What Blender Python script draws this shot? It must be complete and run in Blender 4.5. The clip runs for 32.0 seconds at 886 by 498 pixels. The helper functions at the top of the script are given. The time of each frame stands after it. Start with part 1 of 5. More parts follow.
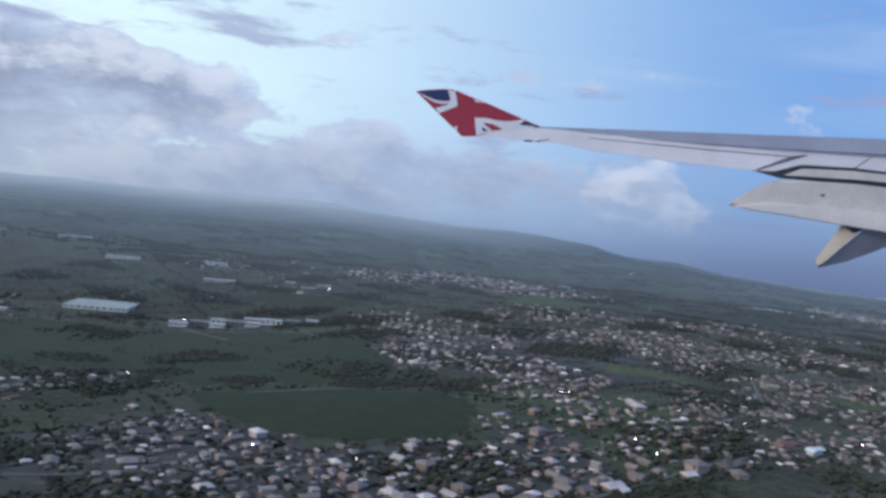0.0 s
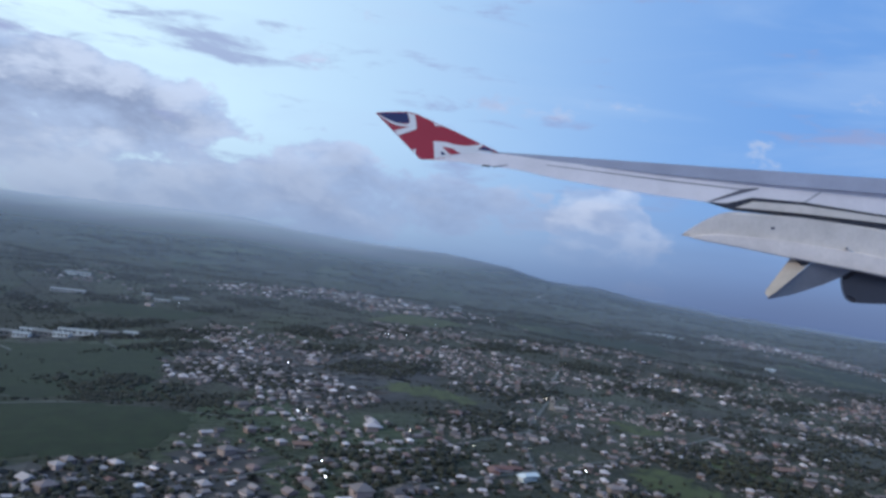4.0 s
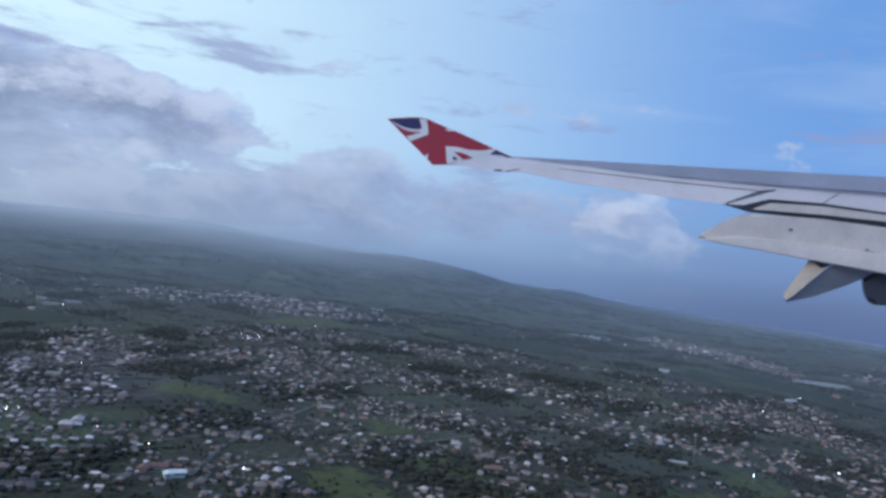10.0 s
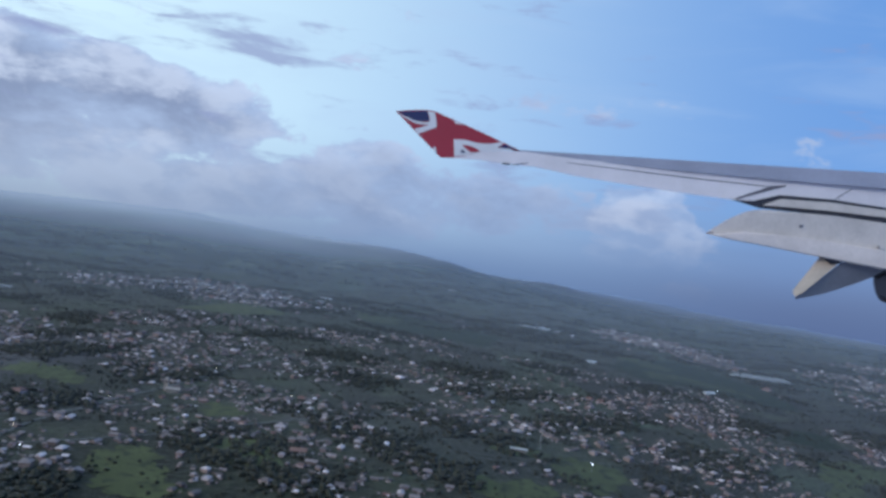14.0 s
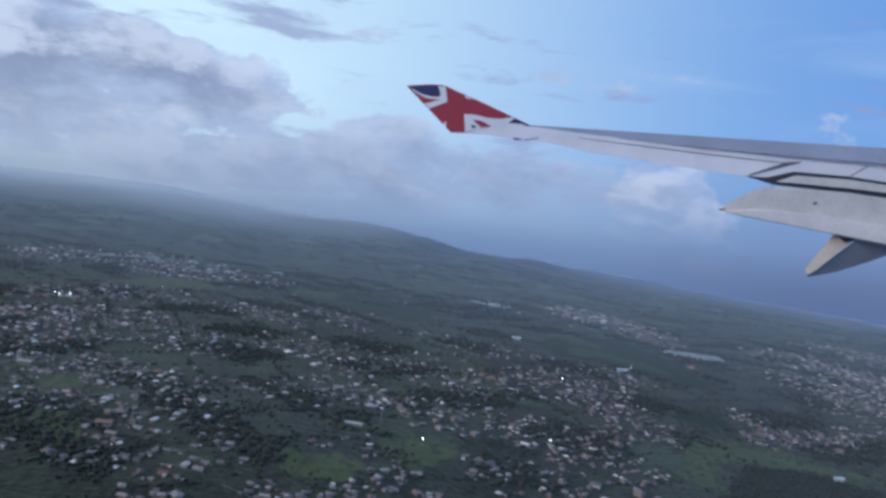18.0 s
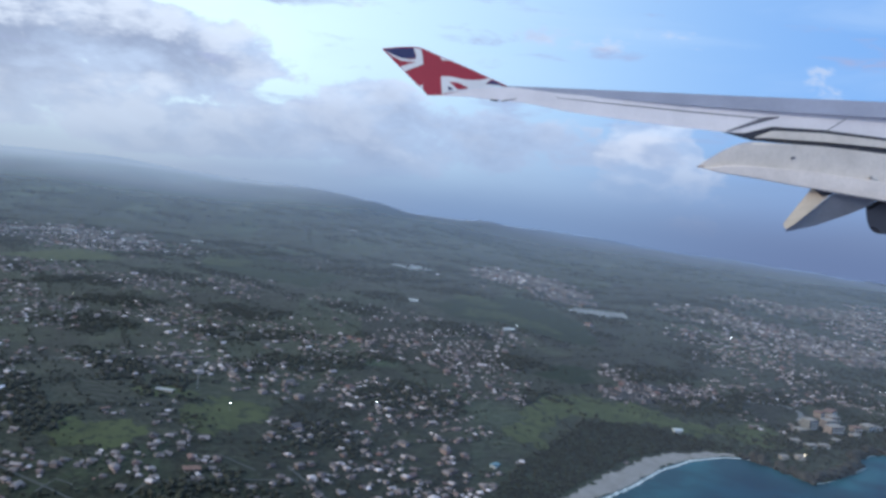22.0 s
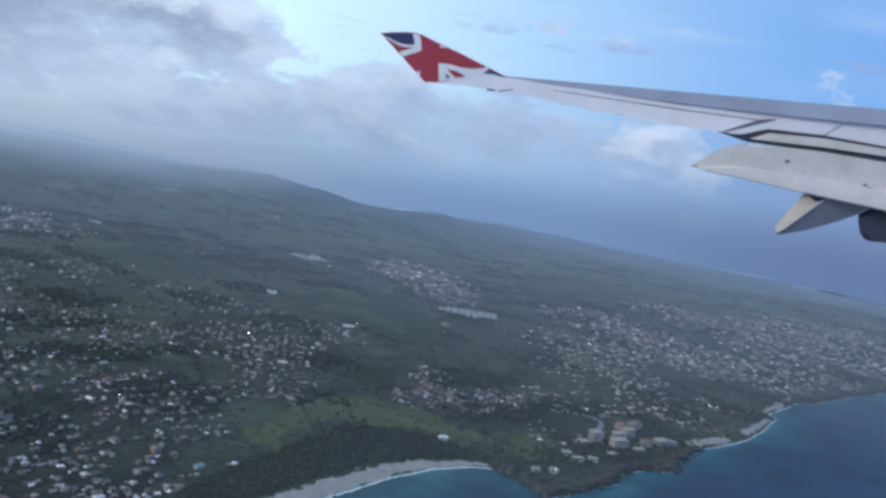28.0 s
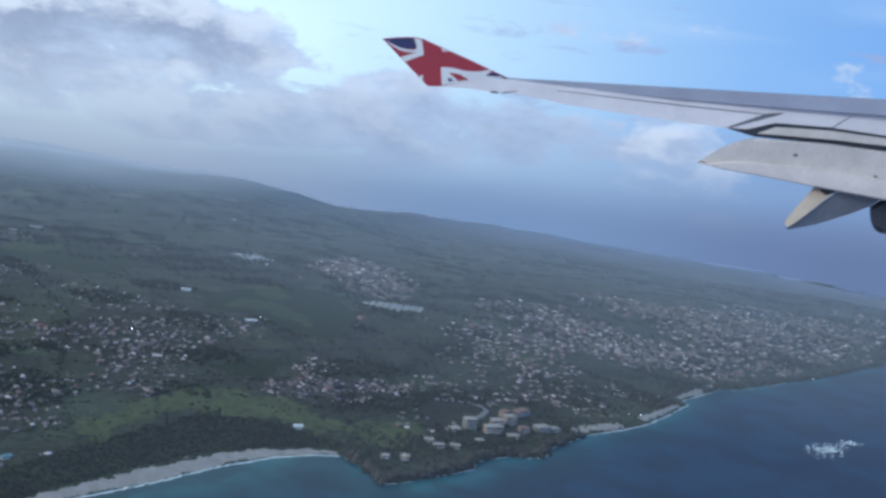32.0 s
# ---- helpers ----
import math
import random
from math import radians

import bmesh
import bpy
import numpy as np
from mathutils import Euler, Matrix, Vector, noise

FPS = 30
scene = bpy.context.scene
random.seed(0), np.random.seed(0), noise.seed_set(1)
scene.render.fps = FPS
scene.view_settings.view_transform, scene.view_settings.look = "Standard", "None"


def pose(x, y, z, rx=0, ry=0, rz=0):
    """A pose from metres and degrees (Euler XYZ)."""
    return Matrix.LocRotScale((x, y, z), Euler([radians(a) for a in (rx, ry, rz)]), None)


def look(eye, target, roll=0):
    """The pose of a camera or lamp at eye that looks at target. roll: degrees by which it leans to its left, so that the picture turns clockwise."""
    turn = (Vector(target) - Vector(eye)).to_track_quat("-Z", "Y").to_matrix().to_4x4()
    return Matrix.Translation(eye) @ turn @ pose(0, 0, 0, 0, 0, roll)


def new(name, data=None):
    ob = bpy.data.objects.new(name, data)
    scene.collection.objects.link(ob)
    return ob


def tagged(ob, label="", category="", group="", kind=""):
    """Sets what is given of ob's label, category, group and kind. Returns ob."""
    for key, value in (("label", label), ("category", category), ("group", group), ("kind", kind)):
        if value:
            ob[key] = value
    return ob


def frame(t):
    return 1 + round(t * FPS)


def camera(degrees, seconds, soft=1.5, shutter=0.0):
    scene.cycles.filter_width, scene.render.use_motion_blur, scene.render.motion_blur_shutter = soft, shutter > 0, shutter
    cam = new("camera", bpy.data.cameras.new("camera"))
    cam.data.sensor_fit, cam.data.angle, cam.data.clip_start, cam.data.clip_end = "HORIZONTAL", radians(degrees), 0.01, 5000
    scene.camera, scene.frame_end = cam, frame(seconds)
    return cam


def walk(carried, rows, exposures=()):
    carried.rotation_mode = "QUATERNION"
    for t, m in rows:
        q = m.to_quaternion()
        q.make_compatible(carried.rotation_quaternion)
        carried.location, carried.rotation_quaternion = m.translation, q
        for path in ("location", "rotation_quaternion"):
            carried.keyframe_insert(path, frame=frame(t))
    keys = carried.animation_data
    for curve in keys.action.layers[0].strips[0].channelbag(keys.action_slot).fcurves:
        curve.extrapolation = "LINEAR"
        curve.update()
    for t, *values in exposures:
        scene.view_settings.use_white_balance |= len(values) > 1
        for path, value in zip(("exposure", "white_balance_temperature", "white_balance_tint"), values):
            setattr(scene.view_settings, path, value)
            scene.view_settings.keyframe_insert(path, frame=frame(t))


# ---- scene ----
cam = camera(58.8, 32.0, soft=3.1, shutter=0.5)
PATH = [
    (0, (-4.413, -13.961, 43.874), (-4.46, -11.962, 43.83), 5.7),
    (0.5, (2.991, -10.911, 44.47), (2.958, -8.912, 44.423), 6.0),
    (1, (10.273, -8.314, 45.026), (10.251, -6.314, 44.992), 6.2),
    (1.5, (16.986, -5.717, 45.613), (16.968, -3.718, 45.585), 6.2),
    (2, (23.96, -3.576, 46.235), (23.944, -1.577, 46.211), 6.5),
    (2.5, (30.595, -2.566, 46.048), (30.578, -0.566, 46.051), 7.2),
    (3, (37.347, -1.364, 46.004), (37.367, 0.636, 46.022), 7.3),
    (3.5, (44.038, 0.044, 46.072), (44.069, 2.044, 46.09), 7.3),
    (4, (51.271, 1.076, 45.401), (51.305, 3.076, 45.427), 7.2),
    (4.5, (58.134, 1.722, 45.21), (58.168, 3.721, 45.23), 7.1),
    (6.5, (84.468, 1.474, 45.58), (84.453, 3.473, 45.611), 7.2),
    (7, (90.59, 1.557, 46.282), (90.576, 3.557, 46.311), 7.1),
    (7.5, (96.762, 1.95, 47.224), (96.748, 3.95, 47.248), 6.9),
    (8, (102.776, 2.193, 48.156), (102.759, 4.193, 48.181), 6.9),
    (8.5, (108.381, 2.6, 49.573), (108.36, 4.6, 49.598), 6.6),
    (9, (114.395, 3.021, 50.876), (114.376, 5.02, 50.904), 6.5),
    (9.5, (120.494, 3.225, 51.46), (120.464, 5.225, 51.498), 6.9),
    (10, (126.52, 3.542, 51.984), (126.487, 5.541, 52.016), 6.7),
    (10.5, (132.69, 3.684, 51.796), (132.643, 5.684, 51.824), 6.9),
    (11, (138.809, 3.937, 51.625), (138.756, 5.936, 51.646), 6.9),
    (11.5, (144.436, 4.644, 52.037), (144.377, 6.643, 52.048), 6.9),
    (12, (150.216, 5.495, 53.082), (150.152, 7.494, 53.085), 7.1),
    (12.5, (155.994, 6.329, 54.154), (155.924, 8.328, 54.163), 7.2),
    (13, (161.862, 6.948, 54.814), (161.798, 8.947, 54.827), 7.3),
    (13.5, (167.932, 7.223, 54.832), (167.863, 9.222, 54.848), 7.4),
    (14, (174.095, 7.496, 54.784), (174.026, 9.495, 54.795), 7.3),
    (14.5, (179.794, 7.881, 55.296), (179.733, 9.88, 55.284), 8.1),
    (16.5, (203.85, 7.536, 59.477), (203.755, 9.534, 59.45), 7.8),
    (17, (210.319, 7.76, 60.071), (210.216, 9.757, 60.031), 7.7),
    (17.5, (216.79, 8.232, 60.641), (216.677, 10.228, 60.596), 7.5),
    (18, (223.309, 8.88, 61.453), (223.202, 10.876, 61.396), 7.6),
    (18.5, (229.863, 9.23, 61.698), (229.767, 11.226, 61.64), 7.5),
    (19, (236.586, 9.331, 61.815), (236.499, 11.327, 61.744), 7.3),
    (19.5, (243.353, 9.344, 61.886), (243.288, 11.34, 61.771), 7.2),
    (20, (250.142, 9.46, 62.331), (250.094, 11.453, 62.179), 7.0),
    (20.5, (256.036, 10.261, 63.252), (255.991, 12.253, 63.079), 6.5),
    (21, (261.515, 11.202, 64.885), (261.468, 13.195, 64.723), 6.5),
    (21.5, (267.245, 11.505, 66.05), (267.179, 13.498, 65.894), 6.4),
    (22, (273.129, 11.755, 67.061), (273.061, 13.749, 66.916), 6.2),
    (22.5, (279.184, 11.935, 67.862), (279.112, 13.928, 67.708), 6.3),
    (23, (285.297, 12.1, 68.028), (285.219, 14.092, 67.869), 6.4),
    (23.5, (291.371, 12.018, 68.195), (291.298, 14.01, 68.027), 7.2),
    (24, (297.747, 11.649, 68.015), (297.68, 13.641, 67.854), 7.6),
    (24.5, (303.779, 11.339, 68.432), (303.714, 13.331, 68.263), 7.7),
    (25, (309.9, 11.349, 69.691), (309.835, 13.339, 69.511), 7.8),
    (25.5, (315.764, 11.599, 71.267), (315.69, 13.59, 71.085), 7.3),
    (27.5, (341.771, 14.123, 81.488), (341.689, 16.116, 81.317), 8.6),
    (28, (348.527, 15.787, 82.0), (348.456, 17.779, 81.8215), 8.8),
    (28.5, (355.677, 17.866, 80.708), (355.622, 19.857, 80.5255), 9.2),
    (29, (363.108, 19.472, 79.442), (363.061, 21.462, 79.253), 9.3),
    (29.5, (370.294, 20.424, 78.632), (370.243, 22.413, 78.438), 9.1),
    (30, (377.012, 21.235, 78.72), (376.949, 23.224, 78.522), 8.9),
    (30.5, (383.495, 22.213, 79.527), (383.428, 24.203, 79.334), 8.7),
    (31, (389.947, 22.952, 80.584), (389.865, 24.942, 80.409), 7.9),
    (31.5, (396.362, 23.664, 81.551), (396.268, 25.654, 81.375), 7.6),
    (32, (403.579, 24.18, 81.924), (403.464, 26.17, 81.752), 7.2),
]
walk(cam, [(t, look(eye, target, roll)) for t, eye, target, roll in PATH],
     [(0, 0.0, 6500, 10), (3, -0.05, 6150, 10), (6, -0.15, 6000, 10), (17, -0.18, 5980, 10), (19, -0.08, 6050, 10), (20, 0.08, 6400, 10), (21, 0.22, 6420, 9), (25, 0.14, 6280, 7), (28, 0.10, 6180, 6), (32, 0.12, 6180, 6)])

# ---- world and sun ----
world = bpy.data.worlds.new("sky")
scene.world = world
world.use_nodes = True
wt = world.node_tree
wt.nodes.clear()


def wmath(op, a, b=None, clamp=False):
    n = wt.nodes.new("ShaderNodeMath")
    n.operation, n.use_clamp = op, clamp
    for i, v in enumerate((a, b)):
        if v is None:
            continue
        if isinstance(v, (int, float)):
            n.inputs[i].default_value = v
        else:
            wt.links.new(v, n.inputs[i])
    return n.outputs[0]


def wrange(v, lo, hi):
    n = wt.nodes.new("ShaderNodeMapRange")
    n.interpolation_type = "SMOOTHSTEP"
    wt.links.new(v, n.inputs[0])
    n.inputs[1].default_value, n.inputs[2].default_value = lo, hi
    return n.outputs[0]


def wmix(fac, a, b):
    n = wt.nodes.new("ShaderNodeMix")
    n.data_type = "RGBA"
    for socket, v in ((n.inputs[0], fac), (n.inputs[6], a), (n.inputs[7], b)):
        if isinstance(v, (int, float)):
            socket.default_value = v
        elif isinstance(v, tuple):
            socket.default_value = (*v, 1)
        else:
            wt.links.new(v, socket)
    return n.outputs[2]


def wnoise(vec, scale, detail, rough=0.55, distort=0.0):
    n = wt.nodes.new("ShaderNodeTexNoise")
    wt.links.new(vec, n.inputs["Vector"])
    n.inputs["Scale"].default_value, n.inputs["Detail"].default_value = scale, detail
    n.inputs["Roughness"].default_value, n.inputs["Distortion"].default_value = rough, distort
    return n.outputs["Fac"]


SUN_AZIMUTH, SUN_HEIGHT = -118.0, 10.0   # degrees left of the way the camera looks, and above the horizon
air = wt.nodes.new("ShaderNodeTexSky")
air.sky_type, air.sun_disc = "NISHITA", False
air.sun_elevation, air.sun_rotation = radians(SUN_HEIGHT), radians(SUN_AZIMUTH)
air.air_density, air.dust_density, air.ozone_density = 1.0, 0.6, 2.0
way = wt.nodes.new("ShaderNodeTexCoord").outputs["Generated"]
split = wt.nodes.new("ShaderNodeSeparateXYZ")
wt.links.new(way, split.inputs[0])
azimuth = wmath("ARCTAN2", split.outputs[0], split.outputs[1])
height = wmath("ARCSINE", split.outputs[2])
flat = wt.nodes.new("ShaderNodeCombineXYZ")
wt.links.new(azimuth, flat.inputs[0])
wt.links.new(wmath("MULTIPLY", height, 1.9), flat.inputs[1])
flat = flat.outputs[0]
streak = wt.nodes.new("ShaderNodeCombineXYZ")
wt.links.new(azimuth, streak.inputs[0])
wt.links.new(wmath("MULTIPLY", height, 5.0), streak.inputs[1])
streak = streak.outputs[0]
# clear air: paler towards the sun's side and towards the horizon
clear = wt.nodes.new("ShaderNodeVectorMath")
clear.operation = "SCALE"
wt.links.new(air.outputs[0], clear.inputs[0])
clear.inputs["Scale"].default_value = 0.10
side = wrange(azimuth, 0.50, -0.60)
pale = wmix(side, (0.20, 0.41, 0.85), (0.92, 1.16, 1.22))
sky = wmix(0.87, clear.outputs[0], pale)
# thin veils of high cloud soften the blue
veil = wrange(wnoise(streak, 2.6, 5.0, 0.55, 0.6), 0.44, 0.74)
sky = wmix(wmath("MULTIPLY", veil, 0.34), sky, (0.52, 0.67, 0.90))


def swell(az, el, wide, tall, much):
    """A place in the sky where cloud gathers (or thins out, below nought), in degrees."""
    u = wmath("DIVIDE", wmath("SUBTRACT", azimuth, radians(az)), radians(wide))
    v = wmath("DIVIDE", wmath("SUBTRACT", height, radians(el)), radians(tall))
    r = wmath("ADD", wmath("MULTIPLY", u, u), wmath("MULTIPLY", v, v))
    return wmath("MULTIPLY", wrange(r, 1.0, 0.0), much)


def moved(vec, by):
    n = wt.nodes.new("ShaderNodeVectorMath")
    n.operation = "ADD"
    wt.links.new(vec, n.inputs[0])
    n.inputs[1].default_value = by
    return n.outputs[0]


def billows(vec, detail):
    low = wmath("MULTIPLY", wnoise(vec, 5.6, detail * 0.5, 0.5, 0.25), 0.58)
    return wmath("ADD", low, wmath("MULTIPLY", wnoise(vec, 15.0, detail, 0.62, 0.3), 0.42))


# grey-mauve cloud, thickest on the bright side; paler where it swells towards the light
own = billows(flat, 8.0)
slope = wmath("SUBTRACT", billows(flat, 4.0), billows(moved(flat, (-0.022, 0.05, 0)), 4.0))
gathered = 0.0
for place in ((-30, 6.4, 14, 6.6, 0.25), (-21, 7.2, 9, 4.4, 0.21), (-9, 5.2, 7.5, 3.6, 0.20), (1, 4.0, 9, 2.8, 0.16), (5, 11.2, 6, 2.0, 0.12),
              (10, 4.4, 9, 2.0, 0.13), (-12, 7.4, 7, 2.8, 0.14), (-4, 3.6, 18, 3.4, 0.19), (-60, 12, 28, 14, 0.22), (70, 14, 30, 12, 0.16), (-20, 2.6, 18, 2.6, 0.17)):
    gathered = wmath("MAXIMUM", gathered, swell(*place))
for place in ((-9, 10.4, 8, 1.9, -0.16), (-15, 5.8, 5.5, 1.0, -0.07), (-25, 11.8, 9, 0.9, -0.10), (-1, 8.8, 4.0, 2.4, -0.12), (16, 17, 20, 5, -0.14)):
    gathered = wmath("ADD", gathered, swell(*place))
mass = wmath("ADD", own, gathered)
cover = wrange(mass, 0.565, 0.638)
thick = wrange(mass, 0.60, 0.80)
lit = wrange(slope, -0.06, 0.12)
cloud_colour = wmix(thick, (0.46, 0.57, 0.80), (0.265, 0.32, 0.49))
cloud_colour = wmix(wmath("MULTIPLY", wmath("MULTIPLY", lit, side), 0.70), cloud_colour, (0.80, 0.87, 1.02))
# a little of the low sun's warmth on the lower flanks
flank = wmath("MULTIPLY", wrange(wnoise(flat, 3.4, 2.0), 0.46, 0.62), wrange(height, 0.15, 0.05))
cloud_colour = wmix(wmath("MULTIPLY", flank, 0.16), cloud_colour, (0.56, 0.55, 0.66))
sky = wmix(wmath("MULTIPLY", cover, 0.93), sky, cloud_colour)
# thin dark streaks high up
bands = wmath("ADD", wmath("MULTIPLY", wnoise(moved(streak, (3.1, 0.4, 0)), 4.6, 5.0, 0.52, 0.4), 0.5), wmath("MULTIPLY", wnoise(streak, 13.0, 7.0, 0.62, 0.5), 0.5))
bands = wmath("ADD", bands, wmath("MAXIMUM", swell(-16, 12.6, 12, 1.3, 0.14), wmath("MAXIMUM", swell(-26, 14.2, 12, 1.4, 0.11), swell(-1, 11.2, 5, 1.0, 0.13))))
bands = wmath("ADD", bands, wmath("MAXIMUM", swell(-17, 5.3, 7, 0.6, 0.08), swell(8.6, 10.8, 3.4, 0.7, 0.17)))
thin = wmath("MULTIPLY", wrange(bands, 0.545, 0.70), wrange(height, 0.05, 0.12))
sky = wmix(wmath("MULTIPLY", thin, 0.75), sky, (0.34, 0.39, 0.62))
# far cumulus over the sea, white on top, greyer and hazier below
heap_at = wmath("ADD", wmath("MULTIPLY", wnoise(flat, 10.0, 8.0, 0.56, 0.15), 0.8), swell(12.2, 3.3, 7.4, 5.0, 0.35))
heap_at = wmath("ADD", heap_at, wmath("MAXIMUM", swell(20, 7.4, 2.6, 0.8, 0.12), swell(-2.5, 2.6, 6.0, 1.9, 0.19)))
heap = wmath("MULTIPLY", wrange(heap_at, 0.60, 0.68), wrange(height, 0.0, 0.055))
heap_light = wrange(wmath("SUBTRACT", wnoise(flat, 12.0, 7.0, 0.55, 0.15), wnoise(moved(flat, (-0.014, 0.026, 0)), 12.0, 7.0, 0.55, 0.15)), -0.12, 0.16)
sky = wmix(wmath("MULTIPLY", heap, 0.6), sky, wmix(heap_light, (0.46, 0.56, 0.78), (0.84, 0.89, 1.02)))
# haze along the horizon, and below it
haze_colour = wmix(wrange(azimuth, 0.42, -0.10), (0.20, 0.27, 0.445), (0.285, 0.39, 0.585))
haze_colour = wmix(wrange(azimuth, -0.05, -0.55), haze_colour, (0.395, 0.475, 0.615))
murk = wrange(wnoise(streak, 3.2, 4.0, 0.5, 0.5), 0.30, 0.70)
sky = wmix(wmath("MULTIPLY", wrange(height, 0.16, -0.03), wmath("ADD", 0.74, wmath("MULTIPLY", murk, 0.22))), sky, haze_colour)
# the thickest haze lies lowest, in the colour of the far sea
low_colour = wmix(wrange(azimuth, 0.45, 0.02), (0.135, 0.192, 0.355), (0.185, 0.28, 0.475))
low_colour = wmix(wrange(azimuth, 0.03, -0.50), low_colour, (0.30, 0.36, 0.495))
sky = wmix(wrange(height, 0.045, -0.04), sky, low_colour)
back = wt.nodes.new("ShaderNodeBackground")
back.inputs["Strength"].default_value = 1.0
wt.links.new(sky, back.inputs["Color"])
out = wt.nodes.new("ShaderNodeOutputWorld")
wt.links.new(back.outputs[0], out.inputs[0])

sun = new("sun", bpy.data.lights.new("sun", "SUN"))
sun.data.energy, sun.data.angle, sun.data.color = 1.4, radians(10), (1.0, 0.86, 0.72)
a, e = radians(SUN_AZIMUTH), radians(SUN_HEIGHT + 4)
sun.matrix_world = look((0, 0, 300), Vector((0, 0, 300)) - Vector((math.sin(a) * math.cos(e), math.cos(a) * math.cos(e), math.sin(e))))

# ---- materials ----


class Maker:
    """A small builder of node materials."""

    def __init__(self, name):
        self.mat = bpy.data.materials.new(name)
        self.mat.use_nodes = True
        self.tree = self.mat.node_tree
        self.bsdf = self.tree.nodes["Principled BSDF"]
        self.at = self.tree.nodes.new("ShaderNodeTexCoord").outputs["Object"]

    def link(self, a, b):
        self.tree.links.new(a, b)

    def noise(self, scale, detail=4.0, rough=0.55, vec=None):
        n = self.tree.nodes.new("ShaderNodeTexNoise")
        self.link(vec or self.at, n.inputs["Vector"])
        n.inputs["Scale"].default_value, n.inputs["Detail"].default_value = scale, detail
        n.inputs["Roughness"].default_value = rough
        return n.outputs["Fac"]

    def cells(self, scale, vec=None):
        n = self.tree.nodes.new("ShaderNodeTexVoronoi")
        self.link(vec or self.at, n.inputs["Vector"])
        n.inputs["Scale"].default_value = scale
        return n.outputs["Color"]

    def ramp(self, fac, *stops):
        n = self.tree.nodes.new("ShaderNodeValToRGB")
        self.link(fac, n.inputs[0])
        els = n.color_ramp.elements
        while len(els) < len(stops):
            els.new(0.5)
        for el, (p, c) in zip(els, stops):
            el.position, el.color = p, (*c, 1)
        return n.outputs[0]

    def mix(self, fac, a, b, blend="MIX"):
        n = self.tree.nodes.new("ShaderNodeMix")
        n.data_type, n.blend_type = "RGBA", blend
        for socket, v in ((n.inputs[0], fac), (n.inputs[6], a), (n.inputs[7], b)):
            if isinstance(v, (int, float)):
                socket.default_value = v
            elif isinstance(v, tuple):
                socket.default_value = (*v, 1)
            else:
                self.link(v, socket)
        return n.outputs[2]

    def bump(self, fac, strength, distance):
        n = self.tree.nodes.new("ShaderNodeBump")
        n.inputs["Strength"].default_value, n.inputs["Distance"].default_value = strength, distance
        self.link(fac, n.inputs["Height"])
        self.link(n.outputs[0], self.bsdf.inputs["Normal"])

    def done(self, colour=None, rough=0.8, metal=0.0, spec=0.5, sheen=0.0, tint=(0.80, 0.90, 1.0)):
        b = self.bsdf.inputs
        if colour is not None:
            if isinstance(colour, tuple):
                b["Base Color"].default_value = (*colour, 1)
            else:
                self.link(colour, b["Base Color"])
        b["Roughness"].default_value, b["Metallic"].default_value = rough, metal
        b["Specular IOR Level"].default_value = spec
        b["Sheen Weight"].default_value, b["Sheen Roughness"].default_value = sheen, 0.25
        b["Sheen Tint"].default_value = (*tint, 1)
        return self.mat


def random_of(m, island):
    if island:
        return m.tree.nodes.new("ShaderNodeNewGeometry").outputs["Random Per Island"]
    return m.tree.nodes.new("ShaderNodeObjectInfo").outputs["Random"]


